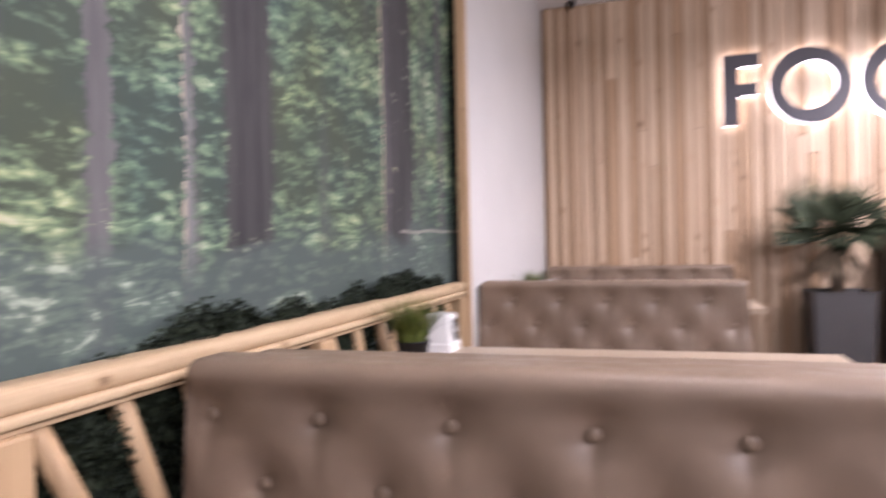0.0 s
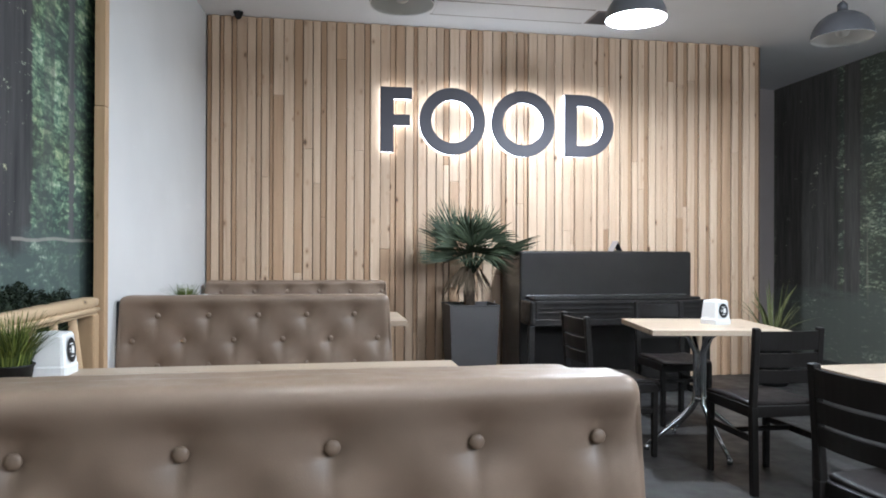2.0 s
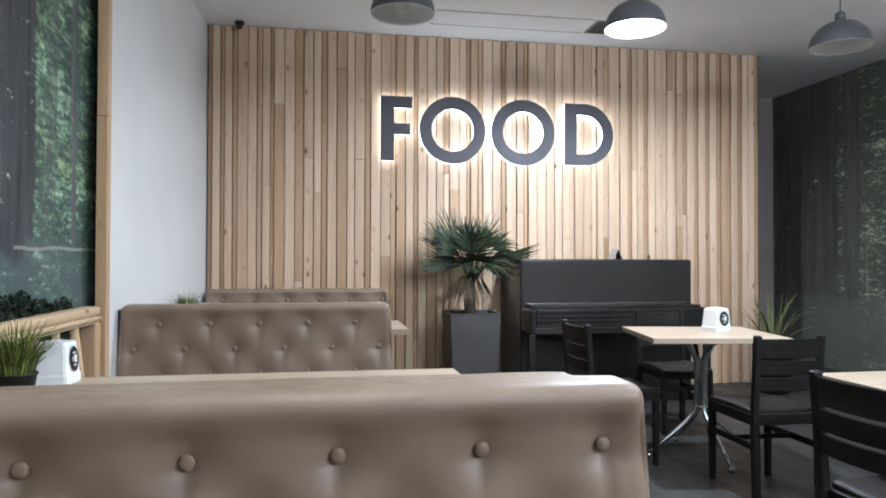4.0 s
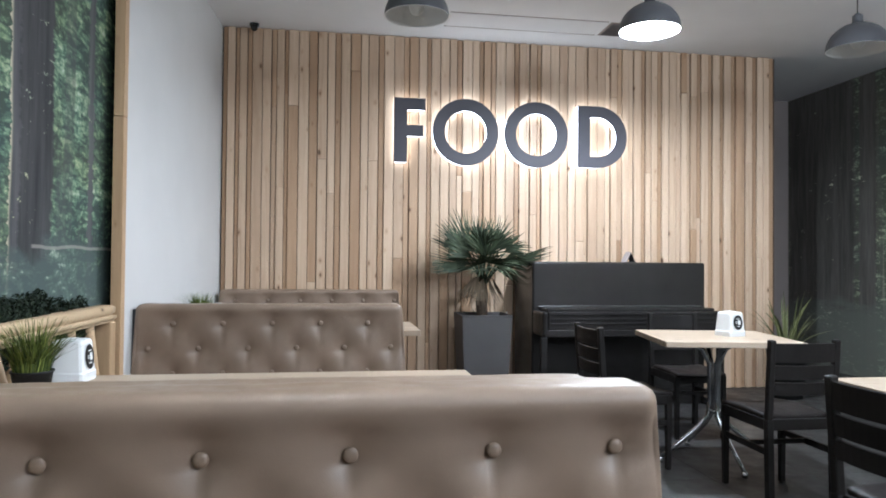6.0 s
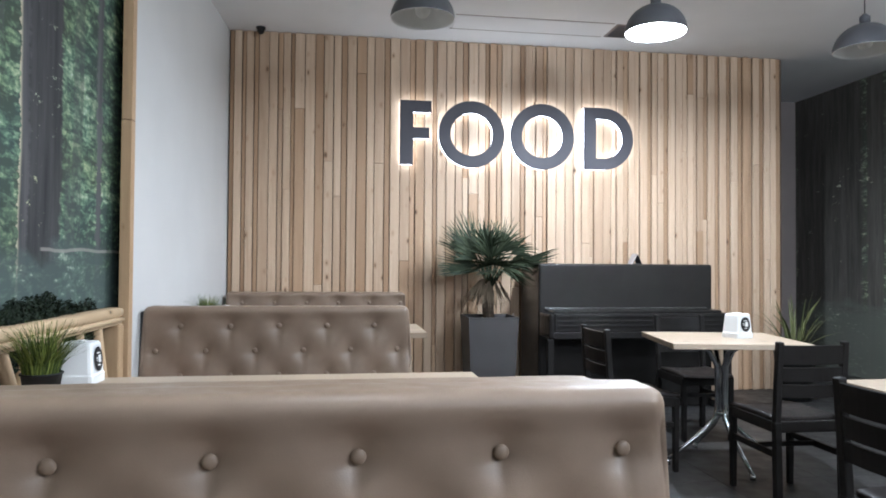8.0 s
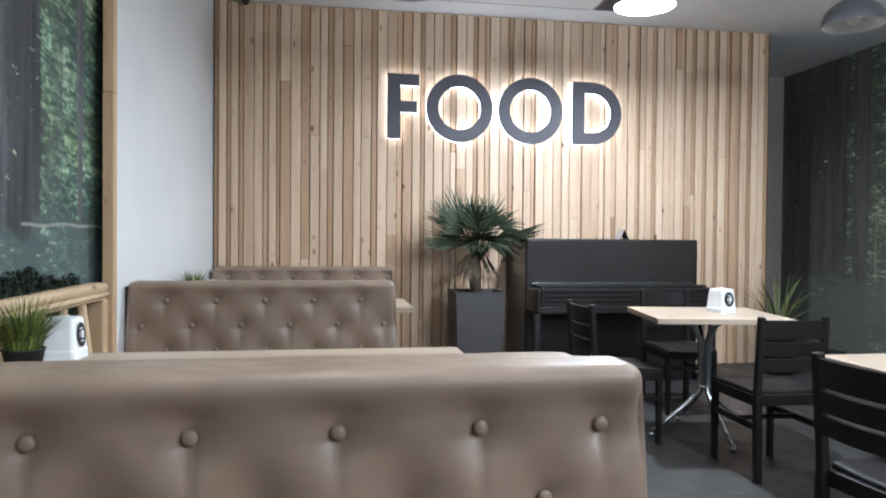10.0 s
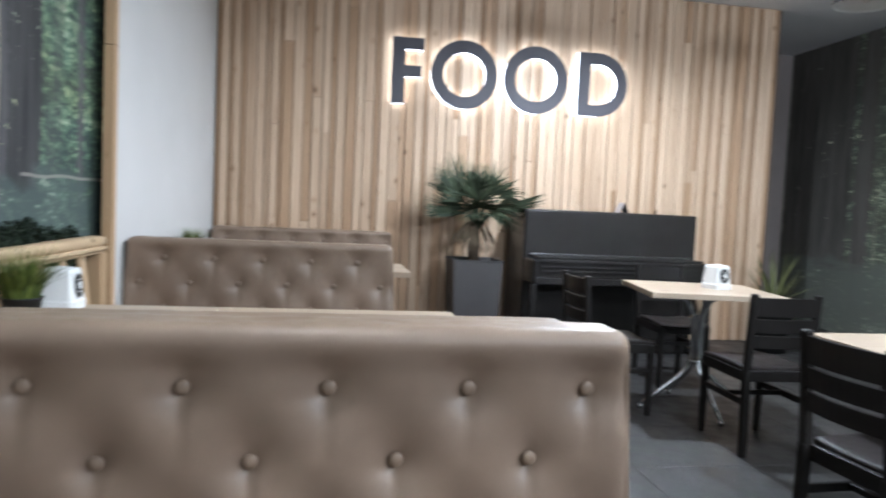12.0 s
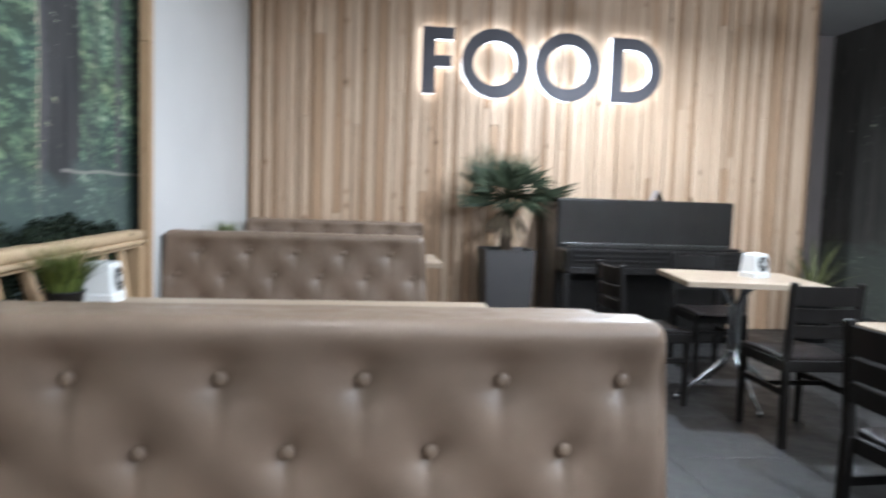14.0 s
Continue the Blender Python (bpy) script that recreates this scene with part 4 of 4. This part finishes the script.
def chair():
    ob = thing("chair", "black lacquered wooden chair with a dark leatherette seat", "chair", 0, 0, 0, 0, "black wooden chairs")
    W, D = 0.170, 0.20
    # local: faces +y, back at -y
    for s in (-1, 1):
        p = [(s * W, -D - 0.008, 0.0), (s * W, -D + 0.004, 0.43), (s * W, -D - 0.024, 0.82)]
        bm = beam(p[0], p[1], 0.034, 0.036, 0.004)
        beam((s * W, -D + 0.005, 0.42), p[2], 0.032, 0.034, 0.006, bm)
        part("back_leg", bm, BLACK_WOOD, ob)
        part("front_leg", beam((s * (W - 0.005), D, 0.0), (s * (W - 0.005), D, 0.425), 0.028, 0.028, 0.004, None, 1.25), BLACK_WOOD, ob)
        part("side_rail", box(s * W - 0.011, s * W + 0.011, -D, D, 0.375, 0.43, 0.003), BLACK_WOOD, ob)
        part("stretcher", beam((s * W, -D + 0.0, 0.27), (s * (W - 0.003), D, 0.27), 0.018, 0.032, 0.003), BLACK_WOOD, ob)
    part("front_rail", box(-W, W, D - 0.011, D + 0.011, 0.375, 0.43, 0.003), BLACK_WOOD, ob)
    part("rear_rail", box(-W, W, -D + 0.008, -D + 0.03, 0.375, 0.43, 0.003), BLACK_WOOD, ob)
    part("cross_stretcher", box(-W, W, -0.012, 0.012, 0.26, 0.284, 0.003), BLACK_WOOD, ob)
    for z, h in ((0.757, 0.046), (0.662, 0.034), (0.582, 0.031)):
        bm = bmesh.new()
        n = 10
        k = (z - 0.42) / 0.395
        rows = []
        for i in range(n + 1):
            x = -W + 2 * W * i / n
            y = -D + 0.006 - 0.029 * k - 0.022 * (1 - (x / W) ** 2)
            rows.append([bm.verts.new((x, y + dy, z + dz)) for dy, dz in ((-0.009, -h), (0.009, -h), (0.004, h), (-0.014, h))])
        for a, b in zip(rows, rows[1:]):
            for q in range(4):
                bm.faces.new((a[q], a[(q + 1) % 4], b[(q + 1) % 4], b[q]))
        bm.faces.new(rows[0][::-1])
        bm.faces.new(rows[-1])
        bmesh.ops.recalc_face_normals(bm, faces=bm.faces)
        part("back_slat", bm, BLACK_WOOD, ob)
    seat = rounded_block(-W - 0.008, W + 0.008, -D + 0.035, D + 0.03, 0.418, 0.452, 0.016, 20, 20, 4)
    for q in seat.verts:
        if q.co.z > 0.43:
            q.co.z += 0.010 * (q.co.x / W) ** 2 - 0.004 - 0.008 * (q.co.y / D) ** 2
    part("seat", seat, BLACK_SEAT, ob, "padded black leatherette seat", True)
    return ob


cafe_table(2.86, 3.64, -2.635, -1.945, "square pale pine table on curved chrome legs", -10)
cafe_table(2.855, 3.69, -4.57, -3.78, "square pale pine table on curved chrome legs beside black chairs")
cafe_table(5.3, 6.1, -2.7, -1.9, "square pine table on chrome legs by the dark mural")
first = chair()
first.matrix_basis = pose(3.238, -2.905, 0, 0, 0, -1)
for x, y, rz in ((2.835, -4.275, -86), (3.53, -3.93, 96), (2.68, -2.27, -88), (3.44, -1.60, 178), (5.195, -2.02, -90), (5.98, -1.50, 180)):
    copy_thing(first, pose(x, y, 0, 0, 0, rz))

# ---- wall things ----
cord = thing("power_cord", "thin white power cord hanging down the slatted wall", "cable", 2.495, -0.07, 0)
part("wire", tube([(0.03, 0.02, 0.74), (0.012, 0.0, 0.6), (0.002, -0.006, 0.4), (-0.006, 0.0, 0.2), (-0.02, -0.01, 0.006)], 0.005, 8), BOX_WHITE, cord, "", True)

eye = thing("security_camera", "small black dome security camera under the ceiling", "camera", 0.27, -0.12, TOP - 0.01)
part("mount", lathe([(0.001, 0.008), (0.04, 0.008), (0.04, -0.01), (0.001, -0.01)], 20), SOFT_BLACK, eye, "", True)
b = bmesh.new()
bmesh.ops.create_uvsphere(b, u_segments=16, v_segments=10, radius=0.03)
bmesh.ops.translate(b, verts=b.verts, vec=(0, 0, -0.024))
part("lens_dome", b, PIANO, eye, "", True)

screen = thing("light_screen", "large white lit screen hung on the dark mural", "screen", RIGHT - 0.03, -2.35, 2.30)
part("panel", box(-0.012, 0.02, -1.0, 1.0, -0.71, 0.71, 0.003), SCREEN, screen)
part("frame", box(-0.016, 0.02, -1.02, 1.02, -0.74, -0.712, 0.003), SOFT_BLACK, screen)

hatch = thing("ceiling_hatch", "long flush pale access panel in the ceiling", "panel", 2.55, -0.53, TOP)
part("leaf", box(-0.66, 0.66, -0.155, 0.155, -0.005, 0.004, 0.002), CEILING, hatch)
for x0, x1, y0, y1 in ((-0.675, 0.675, -0.172, -0.160), (-0.675, 0.675, 0.160, 0.172)):
    part("seam_strip", box(x0, x1, y0, y1, -0.0035, 0.004, 0.001), GREY_WALL, hatch, "thin grey shadow strip")
vent = thing("ceiling_vent", "small grey slotted air vent in the ceiling", "vent", 3.42, -0.53, TOP)
part("frame", box(-0.17, 0.17, -0.16, 0.16, -0.006, 0.004, 0.002), GREY_WALL, vent)
for i in range(7):
    part("slat", box(-0.15, 0.15, -0.138 + i * 0.042, -0.112 + i * 0.042, -0.012, -0.0065, 0.001), SHADE, vent)

# ---- floor tiles and wall slats ----
TILE = 0.6
shared = None
rnd = random.Random(2)
for i in range(13):
    for j in range(18):
        x0, y0 = LEFT - 0.13 + i * TILE, 1.58 - (j + 1) * TILE
        if x0 > RIGHT:
            continue
        if shared is None:
            ob = mesh_object("tile", box(0.0008, TILE - 0.0008, 0.0008, TILE - 0.0008, -0.012, 0.0, 0.0008, 1), FLOOR)
            shared = ob.data
        else:
            ob = new("tile", shared)
        ob.parent = floor
        ob.location = (x0, y0, 0)

rnd = random.Random(7)
x = 0.004
plan = []
slim = False
while x < 5.19:
    slim = (not slim) and rnd.random() < (0.42 if x < 3.4 else 0.85)
    w = rnd.choice((0.028, 0.034, 0.040, 0.046)) if slim else rnd.choice((0.062, 0.070, 0.078, 0.084))
    if x > 3.4 and not slim:
        w *= 0.85
    w = min(w, 5.213 - x)
    warm = rnd.random() < (0.75 if slim else 0.08)
    plan.append((x, w, rnd.choice((0.0, 0.003, 0.006)) - (0.014 if slim else 0.0), warm))
    x += w + rnd.choice((0.004, 0.005, 0.007))
for x, w, out, warm in plan:
    cuts = sorted(rnd.uniform(0.4, 2.9) for _ in range(rnd.choice((0, 0, 0, 1, 1, 2))))
    ends = [0.0] + [c for k, c in enumerate(cuts) if k == 0 or c - cuts[k - 1] > 0.3] + [TOP - 0.003]
    for z0, z1 in zip(ends, ends[1:]):
        d = out + rnd.uniform(-0.0015, 0.0015)
        other = warm if rnd.random() < 0.75 else not warm and rnd.random() < 0.5
        ob = mesh_object("slat", box(-w / 2, w / 2, -0.026 - d, 0.0, z0 - 1.6 + 0.0005, z1 - 1.6 - 0.0005, 0.004, 1), SLAT_WARM if other else SLAT)
        ob.parent = slat_wall
        ob.location = (x + w / 2, -0.001, 1.6)
